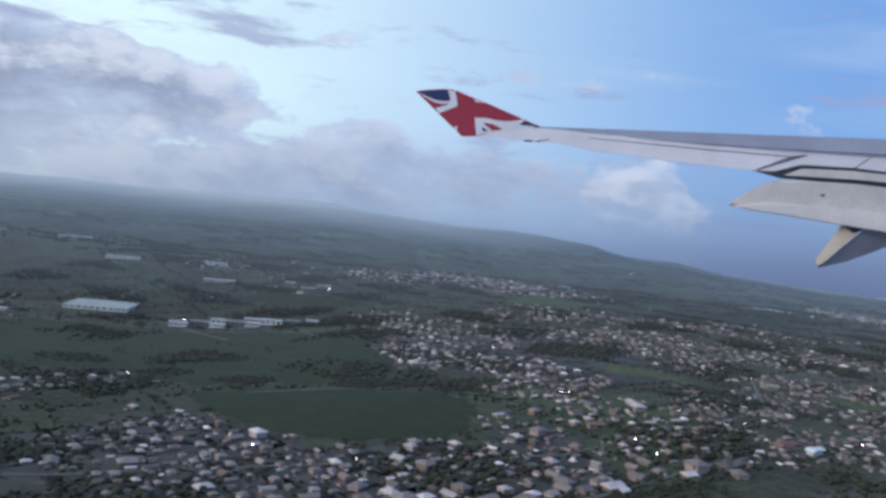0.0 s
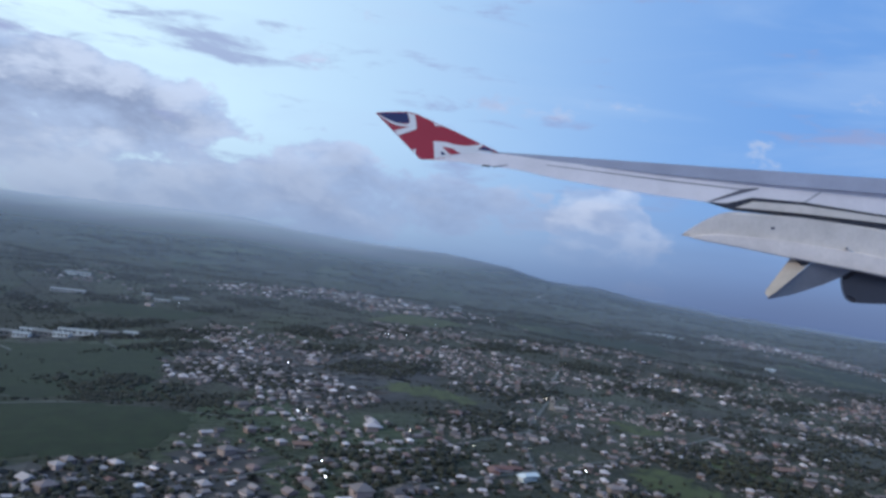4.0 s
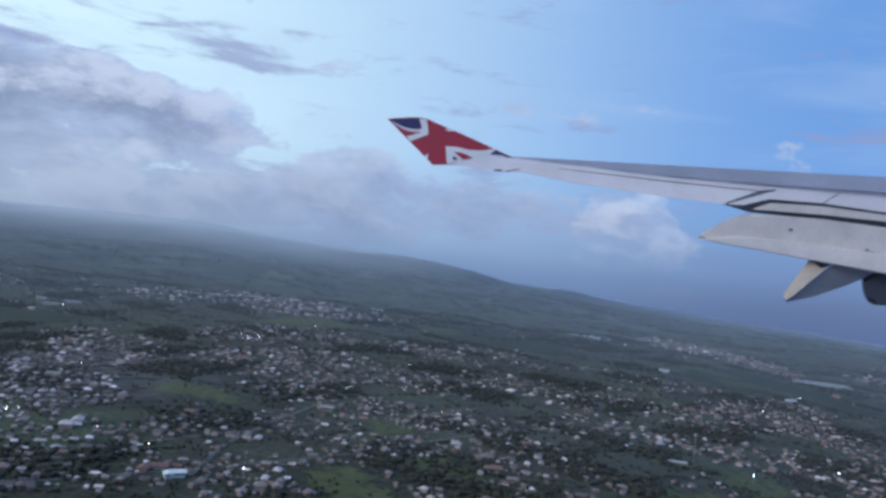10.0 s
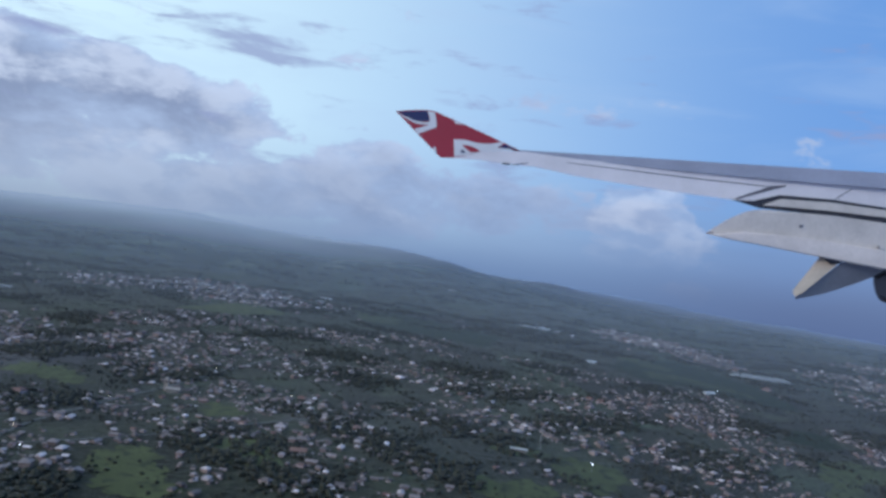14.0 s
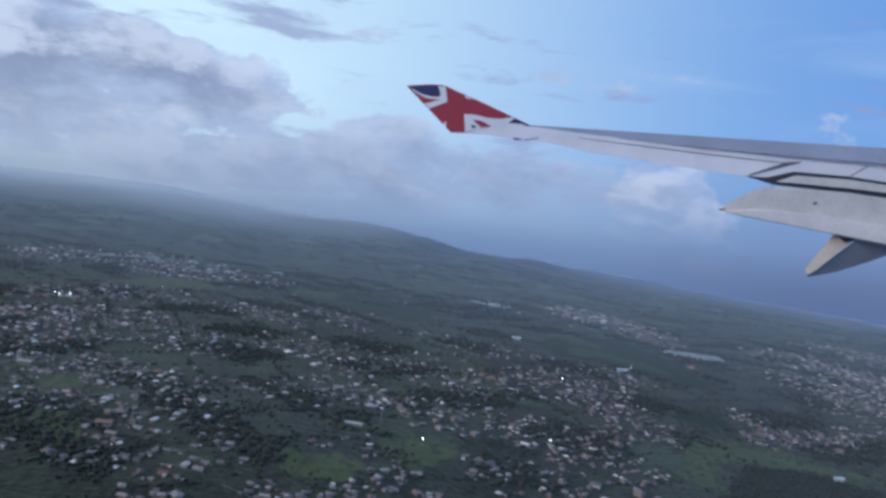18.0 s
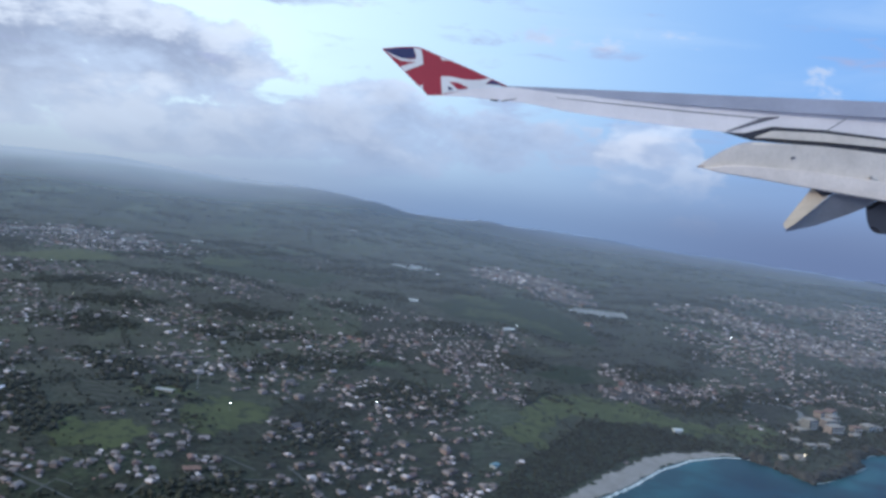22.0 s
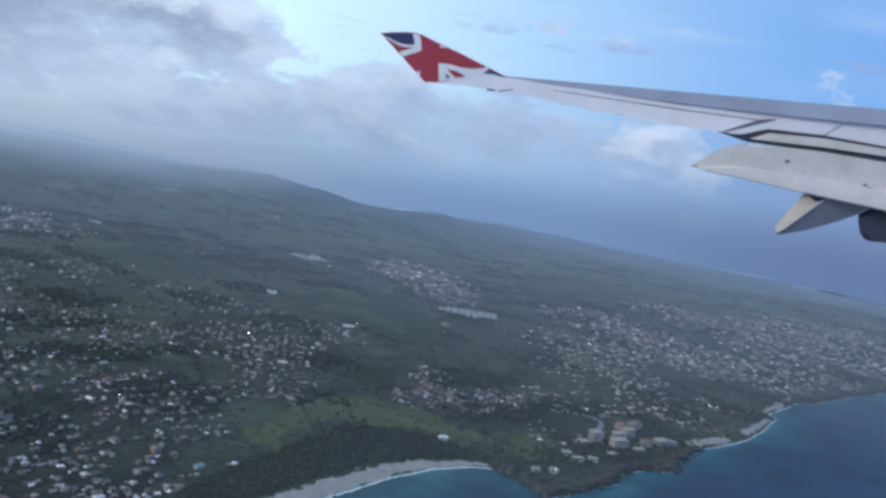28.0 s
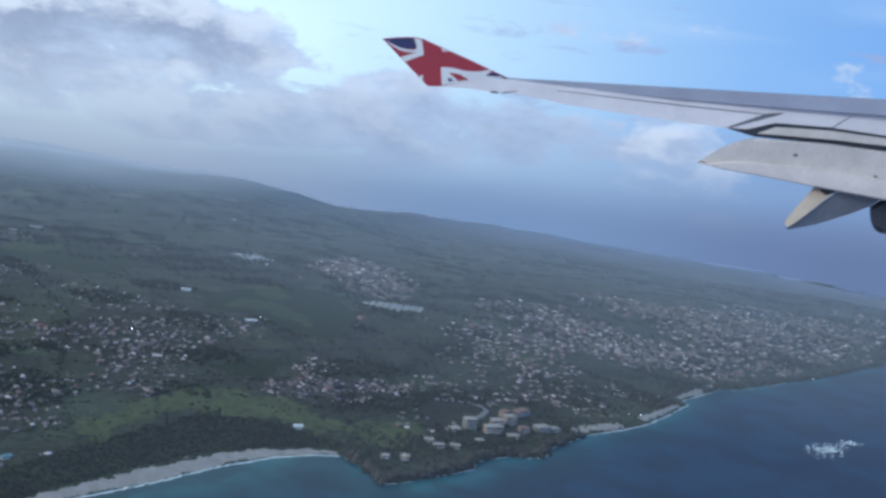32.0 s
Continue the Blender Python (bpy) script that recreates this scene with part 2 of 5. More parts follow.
def land_material():
    m = Maker("pasture_and_scrub")
    large = m.noise(0.011, 5)
    small = m.noise(0.35, 6, 0.65)
    middle = m.noise(0.06, 5, 0.6)
    warp = m.tree.nodes.new("ShaderNodeMapping")
    m.link(m.at, warp.inputs[0])
    warp.inputs["Rotation"].default_value = (0, 0, 0.6)
    warp.inputs["Scale"].default_value = (1.0, 0.45, 1.0)
    plots = m.cells(0.028, warp.outputs[0])
    sep = m.tree.nodes.new("ShaderNodeSeparateColor")
    m.link(plots, sep.inputs[0])
    plot = m.ramp(sep.outputs[0], (0.0, (0.020, 0.021, 0.015)), (0.3, (0.031, 0.034, 0.021)), (0.6, (0.044, 0.054, 0.027)), (0.78, (0.047, 0.049, 0.034)), (0.9, (0.046, 0.072, 0.030)), (1.0, (0.064, 0.080, 0.046)))
    scrub = m.ramp(middle, (0.34, (0.020, 0.021, 0.015)), (0.5, (0.035, 0.038, 0.023)), (0.66, (0.056, 0.066, 0.033)))
    c = m.mix(m.ramp(large, (0.4, (0, 0, 0)), (0.6, (1, 1, 1))), plot, scrub)
    # haze painted into the base colour: pasture turns paler on the higher slopes
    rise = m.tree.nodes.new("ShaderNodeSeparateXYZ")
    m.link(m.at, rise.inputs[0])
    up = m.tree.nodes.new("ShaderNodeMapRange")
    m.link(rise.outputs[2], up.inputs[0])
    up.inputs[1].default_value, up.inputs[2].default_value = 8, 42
    hazed_slope = m.ramp(sep.outputs[1], (0.0, (0.026, 0.036, 0.024)), (0.35, (0.050, 0.070, 0.042)), (0.6, (0.066, 0.098, 0.052)), (0.8, (0.050, 0.058, 0.042)), (0.92, (0.085, 0.12, 0.06)), (1.0, (0.11, 0.13, 0.085)))
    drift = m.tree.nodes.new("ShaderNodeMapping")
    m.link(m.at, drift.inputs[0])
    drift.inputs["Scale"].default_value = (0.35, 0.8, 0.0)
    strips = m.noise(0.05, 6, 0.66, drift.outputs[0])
    hazed_slope = m.mix(1.0, hazed_slope, m.ramp(strips, (0.38, (0.25, 0.27, 0.27)), (0.5, (0.9, 0.9, 0.9)), (0.62, (1.7, 1.68, 1.55))), "MULTIPLY")
    c = m.mix(up.outputs[0], c, hazed_slope)
    # bushes and rough grass
    bush = m.noise(0.55, 4, 0.6)
    c = m.mix(0.75, c, m.ramp(bush, (0.38, (0.45, 0.46, 0.47)), (0.5, (0.95, 0.95, 0.95)), (0.65, (1.35, 1.33, 1.3))), "MULTIPLY")
    c = m.mix(0.5, c, m.ramp(small, (0.3, (0.5, 0.5, 0.5)), (0.7, (1.3, 1.3, 1.28))), "MULTIPLY")
    c = m.mix(1.0, c, (0.97, 0.95, 1.05), "MULTIPLY")
    m.bump(bush, 0.8, 1.0)
    mat = m.done(c, 0.85, spec=0.2, sheen=0.1)
    # sheen grows and turns bluer uphill, imitating haze on the hill
    haze_sheen = m.tree.nodes.new("ShaderNodeMapRange")
    m.link(rise.outputs[2], haze_sheen.inputs[0])
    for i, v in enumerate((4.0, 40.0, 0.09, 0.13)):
        haze_sheen.inputs[i + 1].default_value = v
    m.link(haze_sheen.outputs[0], m.bsdf.inputs["Sheen Weight"])
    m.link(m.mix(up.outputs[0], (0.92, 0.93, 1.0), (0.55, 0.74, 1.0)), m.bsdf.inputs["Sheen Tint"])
    return mat


def plain_ground(name, dark, light, scale, rough=0.85, sheen=0.07, relief=0.2):
    m = Maker(name)
    n, fine = m.noise(scale, 6, 0.6), m.noise(scale * 9, 5, 0.7)
    c = m.ramp(n, (0.3, dark), (0.7, light))
    c = m.mix(0.4, c, m.ramp(fine, (0.3, (0.5, 0.5, 0.5)), (0.7, (1.3, 1.3, 1.3))), "MULTIPLY")
    m.bump(fine, 0.5, relief)
    return m.done(c, rough, spec=0.3, sheen=sheen)


def meadow_material(name, dull, bright, tuft):
    m = Maker(name)
    n, fine, tufts = m.noise(0.16, 6, 0.6), m.noise(1.6, 5, 0.7), m.noise(0.32, 5, 0.65)
    c = m.ramp(n, (0.3, dull), (0.7, bright))
    c = m.mix(m.ramp(tufts, (0.50, (0, 0, 0)), (0.62, (0.85, 0.85, 0.85))), c, tuft)
    c = m.mix(0.4, c, m.ramp(fine, (0.3, (0.5, 0.5, 0.5)), (0.7, (1.3, 1.3, 1.3))), "MULTIPLY")
    m.bump(fine, 0.5, 0.2)
    return m.done(c, 0.85, spec=0.2, sheen=0.03, tint=(0.92, 0.93, 1.0))


def sea_material():
    m = Maker("sea_water")
    shore = m.tree.nodes.new("ShaderNodeAttribute")
    shore.attribute_name = "shallows"
    reef = m.ramp(m.noise(0.045, 4), (0.44, (0.12, 0.16, 0.28)), (0.58, (1, 1, 1)))
    c = m.ramp(shore.outputs["Fac"], (0.0, (0.006, 0.024, 0.062)), (0.35, (0.005, 0.035, 0.077)), (0.75, (0.006, 0.058, 0.086)), (1.0, (0.022, 0.105, 0.128)))
    c = m.mix(0.58, c, reef, "MULTIPLY")
    waves = m.noise(1.1, 6, 0.65)
    m.bump(waves, 0.12, 0.12)
    mat = m.done(c, 0.3, spec=0.25, sheen=0.0)
    # gloss rises offshore: less sky reflection near, far water brightened into the haze
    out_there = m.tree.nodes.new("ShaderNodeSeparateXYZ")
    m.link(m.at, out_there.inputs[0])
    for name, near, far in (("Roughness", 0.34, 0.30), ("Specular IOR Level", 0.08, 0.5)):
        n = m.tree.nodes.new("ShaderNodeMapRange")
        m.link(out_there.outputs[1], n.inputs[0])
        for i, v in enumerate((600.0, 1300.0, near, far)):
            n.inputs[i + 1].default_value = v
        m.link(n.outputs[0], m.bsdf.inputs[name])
    # haze put into the water's alpha: it fades out with distance, so no horizon is seen
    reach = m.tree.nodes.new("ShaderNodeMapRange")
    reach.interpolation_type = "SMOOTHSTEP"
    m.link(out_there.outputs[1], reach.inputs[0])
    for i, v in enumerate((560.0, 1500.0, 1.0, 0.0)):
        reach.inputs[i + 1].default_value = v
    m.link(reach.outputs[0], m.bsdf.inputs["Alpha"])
    return mat


def varied(name, island, stops, grain=1.5, rough=0.7, spec=0.35, sheen=0.0):
    m = Maker(name)
    c = m.ramp(random_of(m, island), *stops)
    c = m.mix(0.5, c, m.ramp(m.noise(grain, 5, 0.6), (0.3, (0.55, 0.55, 0.55)), (0.7, (1.25, 1.25, 1.25))), "MULTIPLY")
    c = m.mix(1.0, c, (1.08, 0.965, 1.0), "MULTIPLY")
    return m.done(c, rough, spec=spec, sheen=sheen, tint=(0.95, 0.92, 1.0))


ROOF = ((0.0, (0.095, 0.085, 0.085)), (0.25, (0.165, 0.15, 0.147)), (0.45, (0.26, 0.238, 0.23)), (0.58, (0.14, 0.12, 0.12)),
        (0.66, (0.19, 0.105, 0.09)), (0.72, (0.24, 0.215, 0.21)), (0.82, (0.35, 0.33, 0.325)), (0.93, (0.54, 0.515, 0.51)), (1.0, (0.84, 0.82, 0.81)))
WALL = ((0.0, (0.12, 0.10, 0.09)), (0.3, (0.23, 0.195, 0.175)), (0.5, (0.33, 0.29, 0.27)), (0.65, (0.21, 0.145, 0.12)), (0.8, (0.38, 0.34, 0.33)), (1.0, (0.58, 0.55, 0.53)))
LEAF = ((0.0, (0.030, 0.033, 0.025)), (0.5, (0.036, 0.040, 0.029)), (1.0, (0.044, 0.050, 0.033)))
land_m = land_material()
sea_m = sea_material()
sand_m = plain_ground("beach_sand", (0.27, 0.235, 0.22), (0.38, 0.335, 0.315), 0.3, sheen=0.1)
meadow_m = meadow_material("bright_meadow", (0.062, 0.071, 0.030), (0.104, 0.116, 0.049), (0.030, 0.033, 0.022))
dark_field_m = meadow_material("dark_pasture", (0.015, 0.024, 0.013), (0.030, 0.043, 0.020), (0.016, 0.022, 0.013))
brown_field_m = plain_ground("tilled_soil", (0.050, 0.046, 0.040), (0.085, 0.075, 0.065), 0.08)
road_m = plain_ground("worn_asphalt", (0.07, 0.07, 0.07), (0.12, 0.115, 0.11), 0.8, sheen=0.2)
drive_m = plain_ground("dull_concrete", (0.17, 0.16, 0.16), (0.26, 0.25, 0.25), 0.3, sheen=0.0)
gravel_m = plain_ground("pale_gravel", (0.30, 0.30, 0.31), (0.46, 0.46, 0.47), 0.25, sheen=0.0)
foam_m = plain_ground("surf_foam", (0.55, 0.60, 0.62), (0.85, 0.87, 0.88), 0.5, 0.6, 0.0)
village_m = plain_ground("trodden_village_ground", (0.038, 0.034, 0.036), (0.066, 0.059, 0.060), 0.12, sheen=0.04)
rock_m = plain_ground("coral_rock", (0.025, 0.024, 0.023), (0.08, 0.07, 0.062), 0.4, 0.9, 0.15, 0.4)
roof_far_m, wall_far_m = varied("mixed_roofs", True, ROOF, sheen=0.15), varied("mixed_walls", True, WALL, sheen=0.1)
roof_m, wall_m = varied("sheet_roof", False, ROOF), varied("rendered_wall", False, WALL)
leaf_far_m, leaf_m = varied("tree_leaves", True, LEAF, 2.5, 0.8, 0.2, 0.35), varied("crown_leaves", False, LEAF, 2.5, 0.8, 0.2, 0.35)
wood_leaf_m = varied("shore_wood_leaves", True, ((0.0, (0.022, 0.024, 0.018)), (0.5, (0.030, 0.033, 0.022)), (1.0, (0.046, 0.051, 0.030))), 2.5, 0.8, 0.2, 0.4)
bark_m = plain_ground("bark", (0.05, 0.04, 0.03), (0.10, 0.08, 0.06), 2.0, 0.9, 0.0)
glass_m = Maker("window_glass").done((0.03, 0.035, 0.045), 0.12, spec=0.6)
white_m = plain_ground("white_sheet_metal", (0.62, 0.63, 0.66), (0.78, 0.79, 0.80), 0.4, 0.45, 0.0, 0.02)
beige_m = plain_ground("beige_render", (0.29, 0.25, 0.23), (0.41, 0.36, 0.335), 0.6, 0.8, 0.0, 0.02)
terracotta_m = plain_ground("terracotta_tile", (0.20, 0.115, 0.095), (0.29, 0.17, 0.14), 0.9, 0.8, 0.0, 0.05)
pink_m = plain_ground("pink_render", (0.23, 0.185, 0.175), (0.32, 0.26, 0.25), 0.6, 0.8, 0.0, 0.02)
turquoise_m = plain_ground("turquoise_sheet_roof", (0.12, 0.22, 0.27), (0.18, 0.31, 0.36), 0.9, 0.6, 0.0, 0.02)
steel_m = Maker("galvanised_steel").done((0.35, 0.36, 0.38), 0.45, 0.8)


def glow(name, colour, strength):
    m = Maker(name)
    m.bsdf.inputs["Emission Color"].default_value = (*colour, 1)
    m.bsdf.inputs["Emission Strength"].default_value = strength
    return m.done((0.8, 0.8, 0.8), 0.4)


lamp_m = glow("lit_lamp", (0.92, 0.97, 1.0), 17.0)
warm_lamp_m = glow("warm_lit_lamp", (1.0, 0.80, 0.55), 10.0)

# ---- helpers of this scene ----


def part(name, bm, material, parent=None, label=""):
    me = bpy.data.meshes.new(name)
    bm.to_mesh(me)
    bm.free()
    if material:
        me.materials.append(material)
    ob = new(name, me)
    ob.parent = parent
    if label:
        tagged(ob, label)
    return ob


def empty(name, m, label, category, group="", kind=""):
    ob = new(name)
    ob.matrix_world = m
    ob.empty_display_size = 0.5
    return tagged(ob, label, category, group, kind)


def mesh_of(name, verts, faces, *materials):
    me = bpy.data.meshes.new(name)
    me.from_pydata(verts, [], faces)
    for m in materials:
        me.materials.append(m)
    return me


def box(bm, x0, y0, z0, x1, y1, z1):
    v = [bm.verts.new(p) for p in ((x0, y0, z0), (x1, y0, z0), (x1, y1, z0), (x0, y1, z0), (x0, y0, z1), (x1, y0, z1), (x1, y1, z1), (x0, y1, z1))]
    for f in ((3, 2, 1, 0), (4, 5, 6, 7), (0, 1, 5, 4), (1, 2, 6, 5), (2, 3, 7, 6), (3, 0, 4, 7)):
        bm.faces.new([v[i] for i in f])
    return bm


def inside(x, y, poly):
    """Whether points (arrays) lie within a polygon."""
    x, y = np.asarray(x, float), np.asarray(y, float)
    c = np.zeros(x.shape, bool)
    for (x0, y0), (x1, y1) in zip(poly, poly[1:] + poly[:1]):
        if y0 != y1:
            c ^= ((y0 > y) != (y1 > y)) & (x < (x1 - x0) * (y - y0) / (y1 - y0) + x0)
    return c


def to_line(x, y, line):
    """Distance of points (arrays) from a polyline."""
    x, y = np.asarray(x, float), np.asarray(y, float)
    best = np.full(x.shape, 1e9)
    for (x0, y0), (x1, y1) in zip(line, line[1:]):
        dx, dy = x1 - x0, y1 - y0
        s = np.clip(((x - x0) * dx + (y - y0) * dy) / (dx * dx + dy * dy), 0, 1)
        best = np.minimum(best, np.hypot(x - x0 - s * dx, y - y0 - s * dy))
    return best


# ---- the plan: coast, relief ----
SEA = -7.0
BAY = [(236, -300), (243, -60), (256, 60), (278, 140), (299, 188), (304.5, 200), (316, 214), (323.5, 223), (335, 239.5), (347.5, 252.5), (360, 260), (366, 261.5)]
HEAD = [(368.5, 260.5), (374.5, 256), (379, 249), (382, 244.5), (386, 246.5), (391, 251), (398, 257), (402.5, 261.5), (407.5, 266.5), (407.5, 273), (411, 276.5),
        (417, 282), (422, 285), (427.5, 285), (432, 289), (434, 298), (438, 304), (444, 312), (447.5, 317)]
NORTH = [(443, 318.5), (449, 320.5), (462, 331), (475, 344.5), (487.5, 362.5), (496.7, 378), (504, 390), (502, 396), (520, 418), (531.5, 434.5), (540, 436), (554, 450), (567, 461),
         (580, 475), (599, 491), (620, 512), (641, 535), (684, 581), (745, 650), (820, 745), (885, 850), (940, 980), (1010, 1150), (1050, 1330), (1000, 1580)]
COAST = BAY + HEAD + NORTH
LAND = COAST + [(-1400, 1580), (-1400, -300)]
CREST_X = [-800, -600, -450, -300, -190, -100, -35, 20, 100, 150, 175, 205, 280, 350, 430, 530, 600, 714, 800, 950, 1050]
CREST_Z = [60, 61, 62, 63, 62, 57, 53, 51, 48, 43, 38, 33, 30, 23, 17, 11, 7, 3, -2, -8, -9]


def crest_line(x):
    """How far off the ridge runs: it swings away towards the east."""
    s = np.clip((x - 190) / 230, 0, 1)
    return 1000 + 300 * s * s * (3 - 2 * s)


def relief(x, y):
    """The land's height before the shore is cut."""
    x, y = np.asarray(x, float), np.asarray(y, float)
    d = np.maximum(-0.69 * (x - 365) + 0.72 * (y - 262), 0)
    z = -6.5 + 19 * (1 - np.exp(-d / 180))
    z = z + 4.2 * np.exp(-((x - 170) ** 2 + (y - 195) ** 2) / 4900)
    z = np.maximum(z - np.minimum(0.1 * np.maximum(50 - x, 0), 18) * np.clip((520 - y) / 190, 0, 1), -6.0)
    crest = crest_line(x)
    s = np.clip((y - 600) / (crest - 600), 0, 1)
    s = s * s * (3 - 2 * s)
    z = z + (np.interp(x, CREST_X, CREST_Z) - z) * s
    back = np.clip((y - crest - 10) / 170, 0, 1)
    z = z + (-9 - z) * back * back
    far = np.clip((y - 450) / 400, 0, 1) * (1 - back)
    z = z + 0.35 * np.sin(x * 0.043 + 1) * np.sin(y * 0.037) + far * (0.9 * np.sin(x * 0.021 + y * 0.013) + 0.5 * np.sin(x * 0.057 - y * 0.02))
    # spurs and small rises that break the slope and the skyline
    z = z + far * (1.3 * np.sin(0.013 * x + 1.7 * np.sin(0.011 * y)) * np.sin(0.034 * y + 1.2 * np.sin(0.016 * x)) + 0.45 * np.sin(0.13 * x + 2 * np.sin(0.05 * y)) * np.sin(0.09 * y))
    return z


def ground(x, y):
    """The land's height, falling to the water along the coast."""
    x, y = np.asarray(x, float), np.asarray(y, float)
    d = to_line(x, y, COAST)
    land = inside(x, y, LAND)
    steep = np.where(to_line(x, y, HEAD) < to_line(x, y, BAY + NORTH[:1]), 0.9, 0.13)
    rise = SEA + 0.02 + steep * d
    z = relief(x, y)
    return np.where(land, np.minimum(z, np.maximum(rise, SEA + 0.02)), SEA - 0.1 - 0.15 * np.minimum(d, 20))


def height_at(x, y):
    return float(ground(np.array([x]), np.array([y]))[0])


def sheet(name, xs, ys, zs, material, floor=-99):
    """A grid of quads over lines xs, ys with heights zs[y][x], left out where it lies far off and below floor."""
    nx, ny = len(xs), len(ys)
    gx, gy = np.meshgrid(xs, ys)
    verts = np.stack([gx.ravel(), gy.ravel(), np.asarray(zs).ravel()], 1)
    i = (np.arange(ny - 1)[:, None] * nx + np.arange(nx - 1)[None, :]).ravel()
    faces = np.stack([i, i + 1, i + nx + 1, i + nx], 1)
    faces = faces[(verts[faces, 2].max(1) > floor) | (verts[faces, 1].min(1) < 900)]
    me = mesh_of(name, verts.tolist(), faces.tolist(), material)
    me.shade_smooth()
    return new(name, me)


xs = np.concatenate([np.arange(-1400, -240, 20), np.arange(-240, 720, 3.5), np.arange(720, 1090, 10)])
ys = np.concatenate([np.arange(-300, 80, 20), np.arange(80, 480, 3.5), np.arange(480, 720, 7), np.arange(720, 1600, 10)])
gx, gy = np.meshgrid(xs, ys)
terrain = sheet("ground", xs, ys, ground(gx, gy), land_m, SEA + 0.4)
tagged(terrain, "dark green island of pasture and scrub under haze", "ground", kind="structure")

xs = np.concatenate([np.arange(-4600, -600, 400), np.arange(-600, 240, 60), np.arange(240, 720, 4), np.arange(720, 1400, 40), np.arange(1400, 4801, 400)])
ys = np.concatenate([np.arange(-1200, 100, 100), np.arange(100, 560, 4), np.arange(560, 1400, 40), np.arange(1400, 4901, 350)])
gx, gy = np.meshgrid(xs, ys)
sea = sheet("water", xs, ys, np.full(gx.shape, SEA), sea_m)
off = to_line(gx.ravel(), gy.ravel(), COAST)
near_bay = np.clip(1 - to_line(gx.ravel(), gy.ravel(), [(320, 190), (352, 240), (366, 252)]) / 70, 0, 1)
att = sea.data.attributes.new("shallows", "FLOAT", "POINT")
att.data.foreach_set("value", np.clip(0.75 * np.exp(-off / 9) + 0.45 * np.exp(-off / 45) + 0.35 * near_bay, 0, 1).astype(np.float32))
tagged(sea, "blue sea, turquoise over the shallows of a bay", "sea", kind="structure")


def haze_sheet_material():
    m = Maker("distance_haze")
    parts = m.tree.nodes.new("ShaderNodeSeparateXYZ")
    m.link(m.at, parts.inputs[0])
    # distance haze painted on an added sheet: opacity grows with distance
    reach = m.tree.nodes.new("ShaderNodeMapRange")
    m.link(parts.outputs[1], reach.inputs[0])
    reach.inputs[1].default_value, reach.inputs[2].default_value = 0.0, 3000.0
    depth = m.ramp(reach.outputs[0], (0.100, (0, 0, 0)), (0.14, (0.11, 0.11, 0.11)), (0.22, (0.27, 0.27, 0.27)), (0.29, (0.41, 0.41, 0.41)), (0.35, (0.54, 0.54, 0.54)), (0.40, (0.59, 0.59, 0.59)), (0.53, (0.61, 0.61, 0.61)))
    # more painted haze over the nearer ground, growing eastwards along the flight
    east_haze = m.tree.nodes.new("ShaderNodeMapRange")
    east_haze.interpolation_type = "SMOOTHSTEP"
    m.link(parts.outputs[0], east_haze.inputs[0])
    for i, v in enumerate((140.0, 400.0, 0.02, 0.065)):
        east_haze.inputs[i + 1].default_value = v
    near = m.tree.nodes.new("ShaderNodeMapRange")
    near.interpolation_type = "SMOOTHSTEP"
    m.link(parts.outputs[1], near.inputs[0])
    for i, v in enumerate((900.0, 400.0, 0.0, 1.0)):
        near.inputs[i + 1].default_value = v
    depth = m.mix(1.0, depth, m.mix(1.0, east_haze.outputs[0], near.outputs[0], "MULTIPLY"), "ADD")
    # low cloud over the ridge's western end, painted in as more opacity and paler tint
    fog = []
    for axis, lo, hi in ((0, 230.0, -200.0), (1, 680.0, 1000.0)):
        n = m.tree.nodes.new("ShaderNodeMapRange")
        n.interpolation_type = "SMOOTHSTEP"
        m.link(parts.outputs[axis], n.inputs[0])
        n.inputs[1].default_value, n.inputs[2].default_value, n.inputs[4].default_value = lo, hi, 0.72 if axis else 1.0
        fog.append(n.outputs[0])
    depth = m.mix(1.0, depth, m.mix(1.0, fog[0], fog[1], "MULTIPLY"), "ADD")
    wisps = m.ramp(m.noise(0.006, 4, 0.5), (0.3, (0.85, 0.85, 0.85)), (0.7, (1.05, 1.05, 1.05)))
    veil = m.tree.nodes.new("ShaderNodeAttribute")
    veil.attribute_name = "veil"
    m.link(m.mix(1.0, m.mix(1.0, depth, wisps, "MULTIPLY"), veil.outputs["Color"], "MULTIPLY"), m.bsdf.inputs["Alpha"])
    # haze colour of the sheet, bluer farther off
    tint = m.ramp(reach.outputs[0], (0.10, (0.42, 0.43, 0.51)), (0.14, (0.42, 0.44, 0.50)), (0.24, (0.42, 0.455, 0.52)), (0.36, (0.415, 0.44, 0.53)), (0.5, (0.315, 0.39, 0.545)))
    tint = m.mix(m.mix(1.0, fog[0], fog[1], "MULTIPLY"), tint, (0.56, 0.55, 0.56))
    return m.done(tint, 1.0, spec=0.0)


# the added haze sheet, laid a few metres above land and sea
xs = np.concatenate([np.arange(-4600, -800, 200), np.arange(-800, 1400, 25), np.arange(1400, 4801, 200)])
ys = np.concatenate([np.arange(150, 1650, 25), np.arange(1650, 4901, 250)])
gx, gy = np.meshgrid(xs, ys)
mist = sheet("mist", xs, ys, np.maximum(relief(gx, gy), SEA) + 2.6 + 4.4 * np.clip((960 - gy) / 200, 0, 1), haze_sheet_material())
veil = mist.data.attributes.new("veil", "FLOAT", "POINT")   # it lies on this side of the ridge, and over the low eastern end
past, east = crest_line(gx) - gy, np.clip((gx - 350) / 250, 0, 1)
